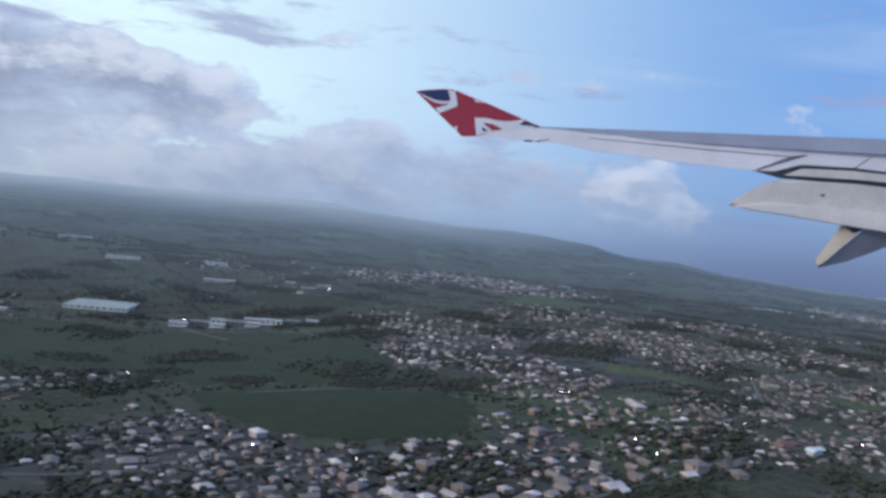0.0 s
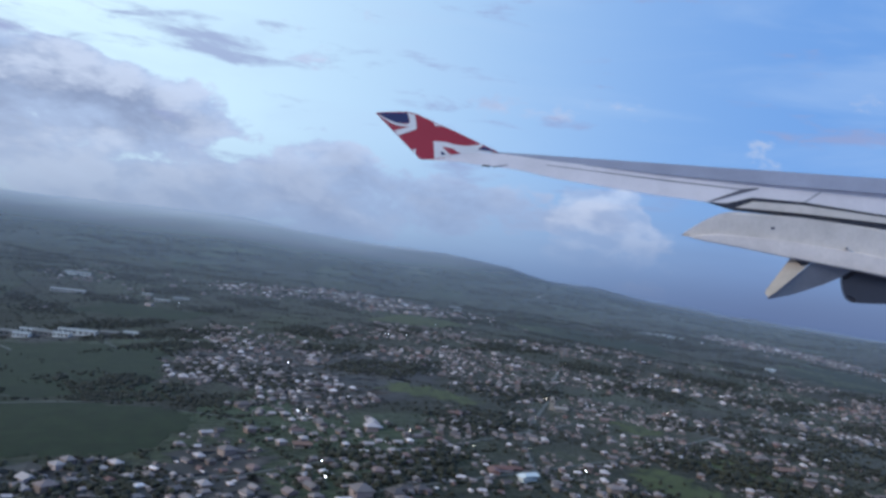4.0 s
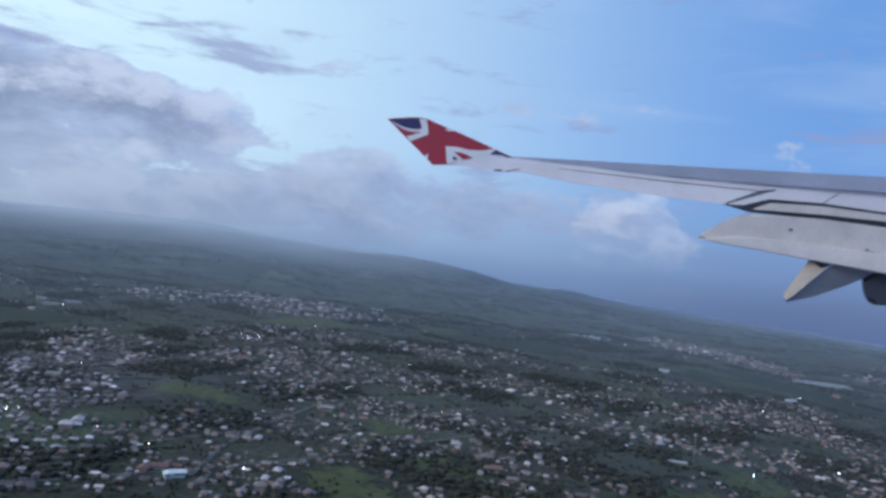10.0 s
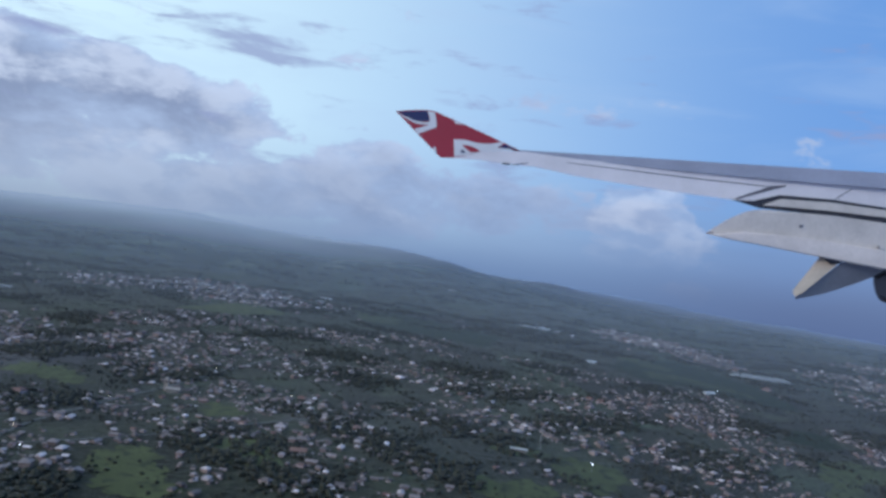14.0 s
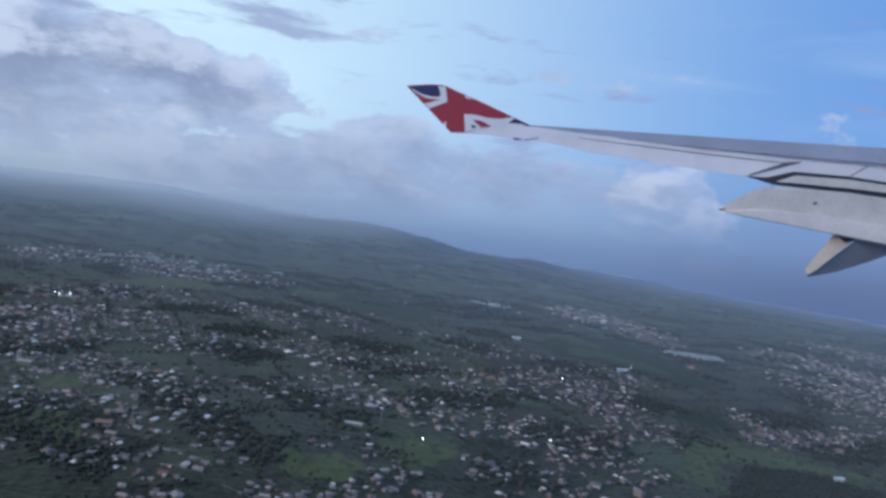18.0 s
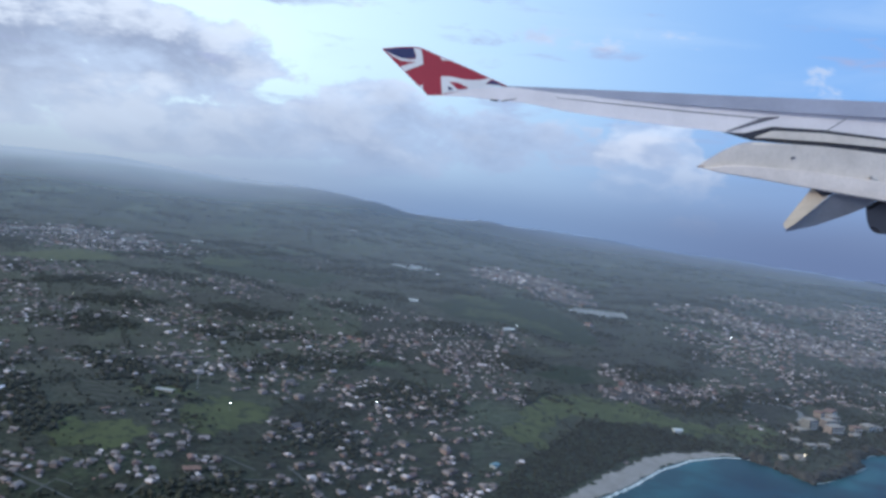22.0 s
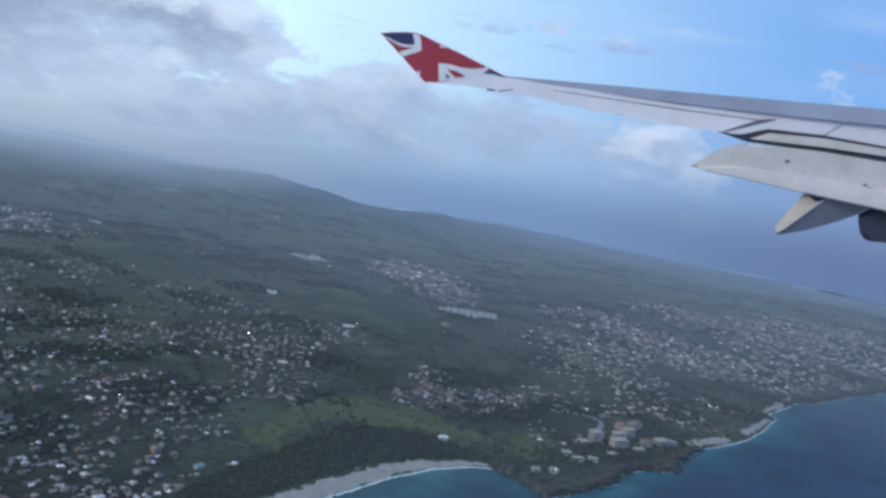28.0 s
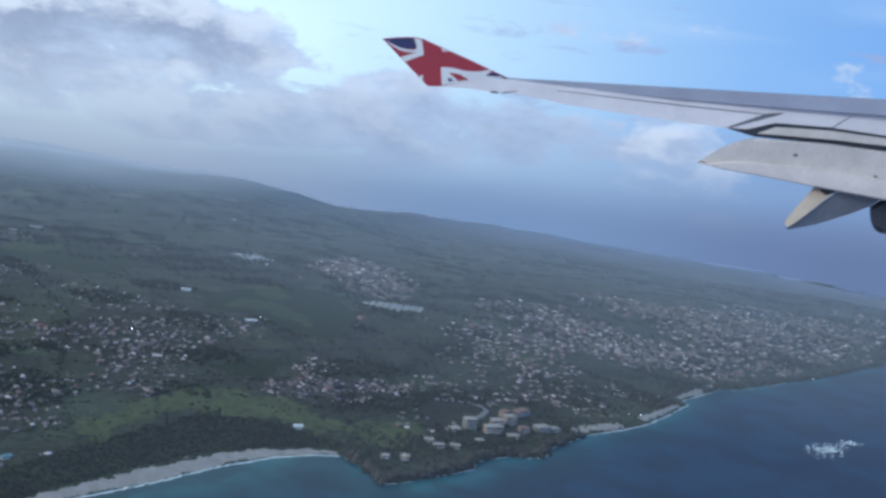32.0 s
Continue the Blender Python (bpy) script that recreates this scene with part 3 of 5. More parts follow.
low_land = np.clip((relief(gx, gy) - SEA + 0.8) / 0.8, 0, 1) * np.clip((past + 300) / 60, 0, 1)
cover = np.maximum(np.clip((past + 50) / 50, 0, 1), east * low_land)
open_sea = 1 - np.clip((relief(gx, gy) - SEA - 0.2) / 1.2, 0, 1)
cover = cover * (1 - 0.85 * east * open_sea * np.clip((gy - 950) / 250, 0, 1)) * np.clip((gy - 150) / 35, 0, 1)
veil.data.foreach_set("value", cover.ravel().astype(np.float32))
tagged(mist, "added bluish sheet imitating distance haze over far fields, hill and sea", "mist", kind="structure")

FIELD = [(-65, 176), (-71, 191), (-45, 198), (-20, 197), (3, 190), (2, 166), (-4, 153), (-29, 149), (-49, 159)]
MEADOW = [(288, 236), (293, 254), (303, 287), (321, 299), (345, 294), (374, 279), (358, 274), (340, 275), (322, 272), (306, 265), (301, 236)]
WOOD = [(288, 187), (286, 203), (290, 214), (297, 230), (307, 250), (316, 268), (335, 275), (366, 270), (366, 264.5), (356, 263.2), (342, 256.4), (327.5, 244), (317, 228), (308, 215.5), (299.3, 201.6), (297.5, 187)]
PAD = [(334, 474), (343, 485), (369, 485), (372, 476), (352, 467)]


def patch(name, poly, material, step, lift, label, category="field", ragged=1.0, kind="structure"):
    """A ground cover laid on the land within a polygon, with a ragged edge."""
    px, py = [p[0] for p in poly], [p[1] for p in poly]
    xs, ys = np.arange(min(px) - step, max(px) + step, step), np.arange(min(py) - step, max(py) + step, step)
    nx = len(xs)
    gx, gy = np.meshgrid(xs, ys)
    gx = gx + ragged * np.sin(gy * 0.9 + gx * 0.4) * 0.5 * step
    gy = gy + ragged * np.sin(gx * 0.8 - gy * 0.5) * 0.5 * step
    keep = inside(gx + ragged * (1.2 * np.sin(gy * 0.31) + 1.1 * np.sin(gy * 1.13 + gx * 0.57) + 0.8 * np.sin(gx * 1.9 - gy * 0.8)),
                  gy + ragged * (1.2 * np.sin(gx * 0.27 + 1) + 1.3 * np.sin(gx * 0.83 - gy * 0.41) + 0.9 * np.sin(gy * 1.7 + gx * 0.6)), poly)
    zs = ground(gx, gy) + lift
    verts = np.stack([gx.ravel(), gy.ravel(), zs.ravel()], 1).tolist()
    k = keep.ravel()
    faces = []
    for r in range(len(ys) - 1):
        for c in range(nx - 1):
            i = r * nx + c
            q = (i, i + 1, i + nx + 1, i + nx)
            if sum(k[j] for j in q) >= 3:
                faces.append(q)
    used = sorted({j for q in faces for j in q})
    index = {j: n for n, j in enumerate(used)}
    me = mesh_of(name, [verts[j] for j in used], [[index[j] for j in q] for q in faces], material)
    me.shade_smooth()
    return tagged(new(name, me), label, category, kind=kind)


patch("field", FIELD, dark_field_m, 2.0, 0.10, "large dark green pasture ringed by houses", ragged=0.6)
patch("field", MEADOW, meadow_m, 1.5, 0.10, "bright green meadow behind the beach wood", ragged=1.8)
patch("field", [(362, 277), (392, 268), (398, 282), (384, 300), (368, 290)], meadow_m, 1.5, 0.11, "grassy clearing beside the headland")
patch("field", PAD, brown_field_m, 2.0, 0.12, "bare ground of a new estate in green fields", "yard")
patch("field", [(214, 586), (226, 612), (249, 583), (236, 572)], gravel_m, 3.0, 0.12, "pale bare clearing in far green land", "yard")
for poly, label in (
        ([(-77, 166), (-68, 172), (-58, 168), (-48, 157), (-29, 146), (-12, 147), (2, 154), (14, 170), (24, 160), (30, 128), (16, 104), (-40, 100), (-88, 104), (-92, 140)], "grey-brown streets and yards between crowded houses"),
        ([(-127, 306), (-95, 299), (-60, 318), (-58, 334), (-100, 336), (-130, 324)], "grey paved yard round factory halls"),
        ([(-38, 268), (-30, 300), (0, 312), (40, 310), (60, 250), (44, 210), (24, 206), (0, 232), (-20, 246)], "grey-brown streets and yards of an inner village"),
        ([(-55, 490), (-40, 540), (0, 570), (40, 560), (80, 530), (62, 492), (20, 486)], "grey-brown streets of a far town"),
        ([(272, 618), (296, 646), (336, 616), (356, 560), (362, 512), (338, 490), (320, 500), (312, 545)], "grey-brown streets of a hillside estate"),
        ([(328, 302), (340, 326), (366, 338), (382, 326), (364, 308), (346, 300)], "grey-brown yards of a crowded terrace estate")):
    patch("village_ground", poly, village_m, 2.5, 0.06, label, "yard", 2.5)
GREENS = []
for poly, m, label in (
        ([(41, 231), (44, 245), (76, 230), (65, 222)], meadow_m, "light green field by gardens"),
        ([(101, 178), (112, 176), (124, 162), (122, 152), (108, 152), (101, 165)], meadow_m, "light green field beside white houses"),
        ([(121, 191), (136, 192), (139, 175), (127, 173)], meadow_m, "light green paddock among houses"),
        ([(105, 222), (116, 223), (121, 212), (110, 207)], meadow_m, "light green plot by a church"),
        ([(127, 219), (135, 222), (138, 213), (130, 209)], brown_field_m, "brown bare plot beside houses"),
        ([(200, 212), (212, 232), (224, 226), (223, 207), (211, 198)], meadow_m, "bright green plot beside a lamp"),
        ([(180, 190), (194, 197), (204, 189), (198, 179), (184, 179)], meadow_m, "light green plot with scattered trees"),
        ([(184, 216), (200, 217), (204, 227), (186, 228)], meadow_m, "green field with a pale shed"),
        ([(254, 432), (273, 473), (308, 500), (326, 470), (339, 435), (341, 385), (321, 380), (293, 403), (271, 399)], dark_field_m, "wide green field below the hill"),
        ([(271, 410), (293, 416), (318, 396), (326, 404), (300, 436), (276, 440)], meadow_m, "long pale green field below the hill"),
        ([(300, 318), (317, 337), (333, 339), (320, 306)], dark_field_m, "dull green field behind a crowded estate"),
        ([(120, 456), (104, 520), (131, 543), (202, 490), (190, 430)], dark_field_m, "wide green field on the lower hill"),
        ([(106, 514), (135, 517), (137, 470), (113, 472)], meadow_m, "light green far field"),
        ([(264, 464), (290, 445), (300, 452), (280, 490)], meadow_m, "light green far field"),
        ([(-205, 240), (-168, 292), (-128, 294), (-88, 296), (-58, 300), (-38, 285), (-22, 232), (-6, 203), (-22, 201), (-45, 203), (-74, 196), (-84, 206), (-100, 216), (-125, 202), (-150, 215)], dark_field_m, "wide dark green pasture before a factory"),
        ([(-230, 300), (-205, 330), (-190, 300)], dark_field_m, "dark green pasture corner"),
        ([(180, 300), (200, 294), (206, 306), (186, 312)], brown_field_m, "brown bare ground among houses"),
        ([(60, 130), (78, 120), (92, 136), (80, 144)], brown_field_m, "brown bare plot beside houses"),
        ([(20, 420), (60, 410), (80, 450), (40, 470)], meadow_m, "light green far field"),
        ([(-120, 380), (-60, 372), (-50, 400), (-110, 412)], dark_field_m, "dark green far pasture")):
    GREENS.append(poly)
    patch("field", poly, m, 1.5, 0.09, label, ragged=1.5)


def ribbon(name, line, width, material, lift, label, category="road"):
    """A strip of the ground along a line."""
    pts = []
    for (x0, y0), (x1, y1) in zip(line, line[1:]):
        n = max(1, int(math.hypot(x1 - x0, y1 - y0) / 2.5))
        pts += [(x0 + (x1 - x0) * i / n, y0 + (y1 - y0) * i / n) for i in range(n)]
    pts.append(line[-1])
    verts, faces = [], []
    for i, (x, y) in enumerate(pts):
        a, b = pts[max(i - 1, 0)], pts[min(i + 1, len(pts) - 1)]
        l = math.hypot(b[0] - a[0], b[1] - a[1]) or 1
        nx, ny = -(b[1] - a[1]) / l * width / 2, (b[0] - a[0]) / l * width / 2
        for s in (-1, 1):
            verts.append((x + s * nx, y + s * ny, max(height_at(x + s * nx, y + s * ny), SEA) + lift))
        if i:
            faces.append((2 * i - 2, 2 * i, 2 * i + 1, 2 * i - 1))
    return tagged(new(name, mesh_of(name, verts, faces, material)), label, category, kind="structure")


for line, w in (([(-57, 191), (-40, 196), (-20, 200)], 1.3), ([(-4, 192), (8, 188), (20, 178)], 1.2),
                ([(176, 167), (184, 164), (196, 160), (212, 154)], 0.8), ([(207, 152), (210, 159), (211, 169), (215, 173), (228, 180), (240, 186)], 0.7), ([(220, 190), (230, 186)], 0.7),
                ([(194, 158), (195, 164), (199, 163)], 0.6), ([(236, 192), (248, 180), (256, 168)], 1.0), ([(20, 120), (60, 150), (110, 190), (160, 240), (215, 270)], 1.3),
                ([(-80, 120), (-30, 132), (20, 145), (60, 175), (96, 215)], 1.3), ([(80, 140), (96, 130), (110, 122)], 1.3),
                ([(-134, 320), (-110, 300), (-88, 276)], 1.4), ([(-72, 310), (-56, 287)], 1.2), ([(-71, 192), (-66, 202), (-50, 203)], 1.0)):
    ribbon("road", line, w * 0.7, road_m, 0.14, "narrow pale asphalt lane between gardens")

ribbon("road", [(113, 329), (98, 272), (93, 242), (84, 209), (79, 185), (79, 160)], 1.1, road_m, 0.15, "main street running up through the village")
ribbon("road", [(390, 327), (396, 329), (403, 330.5), (408, 330), (411, 326), (409, 319), (405, 312)], 2.2, drive_m, 0.16, "pale curved drive above the hotel")

# beach, surf
inner = [(300.3, 201), (309, 214.6), (318, 227), (329, 242.5), (342.5, 255.4), (356.5, 262.2), (366, 263.6)]
BEACH = BAY[4:] + inner[::-1]
patch("beach", BEACH, sand_m, 1.0, 0.05, "curved pale sand beach along the bay", "beach", 0.4)
COVE = [(443, 318.5), (449, 320.5), (462, 331), (467, 336), (463, 339), (454.7, 333), (443.4, 324.5)]
COVE_END = [(477, 347.5), (487.5, 362.5), (496.7, 378), (500.5, 384), (495, 382), (489, 373.5), (481, 361), (474.5, 351)]
patch("beach", COVE, sand_m, 1.0, 0.05, "small pale sand cove beside the headland", "beach", 0.3)
patch("beach", COVE_END, sand_m, 1.0, 0.05, "short pale sand strip before dark trees", "beach", 0.3)
patch("beach", [(503, 395), (520, 418), (531, 434), (528, 434), (515, 420), (500, 398)], sand_m, 1.0, 0.05, "narrow strip of pale sand", "beach", 0.3)


def surf(line, width, label):
    """A ragged line of foam on the water."""
    verts, faces = [], []
    rng = random.Random(len(line))
    for (x0, y0), (x1, y1) in zip(line, line[1:]):
        l = math.hypot(x1 - x0, y1 - y0)
        tx, ty = (x1 - x0) / l, (y1 - y0) / l
        n = int(l / 0.9)
        for i in range(n):
            s = l * i / n
            w = width * rng.uniform(0.3, 1.0)
            o = rng.uniform(-0.3, 0.3) + 0.5
            b = len(verts)
            for ds, dw in ((-0.7, 0), (0.7, 0), (0.8, w), (-0.8, w)):
                verts.append((x0 + tx * (s + ds) + ty * (o + dw), y0 + ty * (s + ds) - tx * (o + dw), SEA + 0.04 + 0.02 * rng.random()))
            faces.append((b, b + 1, b + 2, b + 3))
    return tagged(new("surf", mesh_of("surf", verts, faces, foam_m)), label, "surf", kind="stuff")


surf(BAY[3:], 1.0, "white line of surf along the beach")
surf(HEAD, 0.45, "thin white surf at the foot of the rocks")
surf(NORTH[:14], 0.8, "thin white surf along the rocky shore")


def breakers(x, y, wide, deep, count, label):
    """Broken water over a reef: many small streaks of foam."""
    rng = random.Random(int(x))
    verts, faces = [], []
    for _ in range(count):
        u, v = rng.gauss(0, 0.45), rng.gauss(0, 0.4)
        cx, cy = x + 0.66 * wide * u - 0.75 * deep * v, y + 0.75 * wide * u + 0.66 * deep * v
        l, w, a = rng.uniform(0.4, 2.4) * (1.2 - min(1, abs(u))), rng.uniform(0.15, 0.6), 0.85 + rng.gauss(0, 0.3)
        b, n = len(verts), 7
        for i in range(n):
            t = 2 * math.pi * i / n
            p, q = l * math.cos(t) * rng.uniform(0.7, 1.2), w * math.sin(t) * rng.uniform(0.6, 1.3)
            verts.append((cx + p * math.cos(a) - q * math.sin(a), cy + p * math.sin(a) + q * math.cos(a), SEA + 0.05 + 0.05 * rng.random()))
        faces.append(tuple(range(b, b + n)))
    return tagged(new("surf", mesh_of("surf", verts, faces, foam_m)), label, "surf", kind="stuff")


breakers(552, 348, 16, 7, 120, "white breakers over a reef offshore")
breakers(566, 362, 8, 4, 30, "thin white breakers over a reef offshore")

# ---- houses ----


def house_shape(w, d, h, rise, hip, over=0.18):
    """Walls and a hipped or gabled roof as (verts, faces) pairs, about the house's foot."""
    x, y = w / 2, d / 2
    wall = [(-x, -y, -0.8), (x, -y, -0.8), (x, y, -0.8), (-x, y, -0.8), (-x, -y, h), (x, -y, h), (x, y, h), (-x, y, h)]
    wall_f = [(0, 1, 5, 4), (1, 2, 6, 5), (2, 3, 7, 6), (3, 0, 4, 7), (4, 5, 6, 7)]
    x, y, r = x + over, y + over, max(w / 2 - (d / 2 if hip else -0.0), 0.15) + (0.0 if hip else over)
    t = h + 0.02
    roof = [(-x, -y, t), (x, -y, t), (x, y, t), (-x, y, t), (-r, 0, t + rise), (r, 0, t + rise),
            (-x, -y, t - 0.12), (x, -y, t - 0.12), (x, y, t - 0.12), (-x, y, t - 0.12)]
    roof_f = [(0, 1, 5, 4), (2, 3, 4, 5), (1, 2, 5), (3, 0, 4), (6, 7, 1, 0), (7, 8, 2, 1), (8, 9, 3, 2), (9, 6, 0, 3), (9, 8, 7, 6)]
    return (wall, wall_f), (roof, roof_f)


KINDS = [(2.2, 1.7, 0.5, 0.5, True), (2.6, 1.9, 0.52, 0.55, True), (2.0, 1.6, 0.5, 0.45, False), (3.0, 1.7, 0.55, 0.45, False), (2.2, 1.9, 0.95, 0.55, True), (1.6, 1.4, 0.48, 0.4, False)]
# built-up spots: middle, reach, spacing, share of plots that are built
SPOTS = [
    (195, 172, 10, 5.4, .7), (186, 160, 10, 5.4, .7), (205, 188, 8, 5.4, .6), (218, 180, 8, 5.4, .5), (239, 188, 10, 5.4, .6), (255, 193, 12, 5.2, .7), (266, 188, 10, 5.2, .7), (281, 200, 10, 5.2, .7),
    (292, 211, 7, 5, .6), (248, 178, 8, 5.4, .5), (231, 172, 7, 5.4, .5), (180, 150, 8, 5.4, .6), (160, 172, 10, 5.4, .6), (146, 172, 10, 5.2, .6), (122, 165, 11, 5, .65), (106, 164, 10, 5, .65),
    (258, 207, 8, 5.4, .5), (275, 217, 8, 5.2, .6), (205, 172, 7, 5.4, .5), (270, 176, 8, 5.4, .5),
    (-64, 160, 8, 4.6, .9), (-58, 153, 9, 4.6, .9), (-70, 150, 9, 4.6, .8), (-72, 137, 13, 4.6, .8), (-60, 138, 12, 4.6, .85), (-53, 125, 14, 4.6, .85), (-44, 143, 10, 4.6, .85),
    (-34, 124, 16, 4.6, .85), (-26, 138, 10, 4.6, .85), (-14, 128, 15, 4.6, .85), (-6, 145, 8, 4.6, .8), (4, 129, 18, 4.8, .8),
    (20, 142, 17, 4.8, .75), (14, 166, 12, 5, .7), (34, 186, 14, 5.2, .7), (49, 174, 15, 5, .75), (44, 150, 16, 5, .75), (64, 160, 15, 5, .7),
    (72, 192, 14, 5.2, .65), (88, 164, 16, 5.2, .65), (110, 235, 20, 5.4, .6), (130, 231, 20, 5.6, .55), (94, 212, 18, 5.4, .6),
    (-116, 182, 7, 4.2, 1), (-109, 190, 8, 4.2, 1), (-99, 200, 7, 4.2, .9), (-120, 174, 7, 4.2, 1), (640, 600, 40, 7, .85), (700, 690, 45, 8, .8), (600, 640, 45, 7, .8), (650, 700, 50, 8, .7), (560, 560, 40, 6.5, .7),
    (-37, 352, 16, 6, .6), (-15, 322, 26, 5.6, .65), (-24, 262, 16, 5, .8), (-7, 244, 20, 5, .8), (0, 291, 28, 5.4, .7), (14, 235, 18, 5, .8), (26, 214, 16, 5, .75),
    (54, 302, 24, 5.4, .7), (79, 321, 24, 5.4, .7), (77, 268, 20, 5.4, .65), (108, 301, 26, 5.6, .6), (115, 388, 22, 6, .6),
    (-47, 516, 40, 7, .7), (-17, 548, 46, 7, .75), (11, 545, 46, 7, .75), (37, 505, 40, 7, .7), (62, 511, 40, 7, .6), (55, 389, 32, 6.2, .6), (33, 368, 28, 6.2, .6),
    (-160, 485, 24, 7, .5), (20, 205, 16, 5, .7), (151, 416, 24, 6.5, .5), (158, 323, 25, 6, .5), (183, 260, 22, 5.6, .55),
    (225, 306, 24, 5.6, .6), (261, 338, 26, 5.4, .7), (276, 319, 20, 5.2, .75), (136, 211, 18, 5.8, .5), (115, 195, 18, 5.4, .6), (101, 171, 15, 5.2, .6),
    (149, 196, 16, 5.8, .5), (192, 315, 25, 6, .5), (230, 385, 20, 6.4, .45), (284, 294, 17, 5.4, .6), (253, 254, 22, 5.6, .6), (270, 243, 15, 5.4, .6),
    (249, 216, 18, 5.8, .5), (217, 257, 24, 5.8, .5), (200, 200, 16, 6, .45), (171, 186, 15, 6, .45),
    (337, 306, 9, 3.9, .95), (345, 319, 11, 3.9, .95), (358, 315, 12, 3.9, .95), (370, 328, 12, 4.2, .85), (338, 336, 13, 5, .6),
    (409, 396, 25, 5.8, .6), (421, 449, 35, 5.8, .65), (444, 530, 45, 6.4, .65), (470, 502, 40, 6, .7), (488, 470, 35, 5.8, .7), (513, 480, 35, 5.8, .7),
    (530, 465, 28, 5.6, .65), (569, 514, 35, 6, .65), (510, 630, 45, 7.5, .6), (541, 613, 45, 7.5, .6), (581, 600, 40, 7, .6), (617, 568, 32, 6.5, .6),
    (679, 645, 35, 7.5, .55), (767, 780, 40, 9, .5), (307, 603, 38, 5, .95), (325, 574, 34, 5, .95), (340, 545, 20, 5, .9), (330, 520, 16, 5, .9), (347, 508, 13, 5, .9), (314, 548, 14, 5, .8), (298, 630, 24, 5, .9), (285, 369, 22, 6, .45), (276, 340, 18, 5.6, .6),
    (278, 272, 12, 5.4, .55), (400, 345, 22, 5.8, .6), (440, 370, 24, 5.8, .6), (430, 410, 26, 5.8, .6), (390, 300, 12, 5.5, .4), (455, 350, 12, 5.6, .4), (475, 385, 14, 5.6, .4)]
rng = np.random.default_rng(4)
lots = []
for x, y, r, step, share in SPOTS:
    turn = 0.35 + 0.5 * math.sin(x * 0.02 + y * 0.013)
    c, s = math.cos(turn), math.sin(turn)
    n = int(r / step / 0.6) + 1
    for i in range(-n, n + 1):
        for j in range(-n, n + 1):
            step_u, step_v = step * 0.60, step * 0.56
            u = (i + rng.uniform(-.25, .25)) * step_u
            v = (j + rng.uniform(-.25, .25) + (0.35 if j % 2 else 0)) * step_v
            if math.hypot(u, v) > r * rng.uniform(0.75, 1.12) or rng.random() > share * ((0.85 if x < 60 and y < 178 else 0.5 if x < 60 and y < 215 else 0.42 if y < 270 else 0.25) + 0.9 * (math.sin((x + u) * 0.31 + 1.7 * math.sin((y + v) * 0.13)) * math.sin((y + v) * 0.27 + 1.1 * math.sin((x + u) * 0.17)) > -0.08)):
                continue
            lots.append((x + c * u - s * v, y + s * u + c * v, turn + rng.choice([0, math.pi / 2]) + rng.normal(0, 0.12)))
for _ in range(1100):   # single houses on the open land
    x, y = rng.uniform(-230, 640), 110 + 460 * rng.random() ** 1.4
    if math.sin(x * 0.03 + 1) * math.sin(y * 0.024) + rng.normal(0, 0.5) > 0.5:
        lots.append((x, y, rng.uniform(0, 3.1)))
for _ in range(2600):   # lanes with a house each, between the villages and the bay
    x, y = rng.uniform(60, 300), 150 + 260 * rng.random() ** 1.2
    if math.sin(x * 0.075 + 2 * math.sin(y * 0.03)) * math.sin(y * 0.11 + 1.2 * math.sin(x * 0.04)) + rng.normal(0, 0.10) > 0.52:
        lots.append((x, y, rng.uniform(0, 3.1)))
lx, ly = np.array([l[0] for l in lots]), np.array([l[1] for l in lots])
ok = inside(lx, ly, LAND) & (to_line(lx, ly, COAST) > 4) & (ly > 95)
for poly in [FIELD, MEADOW, WOOD, PAD, BEACH] + GREENS:
    ok &= ~inside(lx, ly, poly)
OPEN = [((-165, 335), 26), ((-100, 305), 26), ((95, 229), 5), ((77, 159), 4.5), ((423, 318), 20), ((395, 318), 12), ((194, 222), 5), ((216, 216), 6), ((349, 275), 4)]
for (x, y), r in OPEN:
    ok &= np.hypot(lx - x, ly - y) > r
taken, houses = {}, []
for k in np.nonzero(ok)[0]:
    x, y, turn = lots[k]
    cell = (int(x // 4), int(y // 4))
    if any(math.hypot(x - a, y - b) < (2.9 if x < 60 and y < 178 else 2.5 if x < 60 and y < 215 else 2.1) for i in (-1, 0, 1) for j in (-1, 0, 1) for a, b in taken.get((cell[0] + i, cell[1] + j), ())):
        continue
    taken.setdefault(cell, []).append((x, y))
    houses.append((x, y, turn))
houses.sort(key=lambda p: p[1] - 0.35 * p[0])
hz = ground(np.array([p[0] for p in houses]), np.array([p[1] for p in houses]))


def window_bm():
    return box(bmesh.new(), -0.2, -0.03, -0.15, 0.2, 0.03, 0.15)


LABELS = ("small light-walled house with a hipped sheet roof", "broad pale house with a hipped roof", "small gabled house with a grey sheet roof",
          "long low gabled house among gardens", "two-storey pale house with a hipped roof", "little gabled cottage with light walls")
protos = []
pane = mesh_of("window", *[[tuple(v.co) for v in window_bm().verts], [(3, 2, 1, 0), (4, 5, 6, 7), (0, 1, 5, 4), (1, 2, 6, 5), (2, 3, 7, 6), (3, 0, 4, 7)]], glass_m)
for (w, d, h, rise, hip), label in zip(KINDS, LABELS):
    (wv, wf), (rv, rf) = house_shape(w, d, h, rise, hip)
    protos.append((mesh_of("wall", wv, wf, wall_m), mesh_of("roof", rv, rf, roof_m), w, d, h, label))
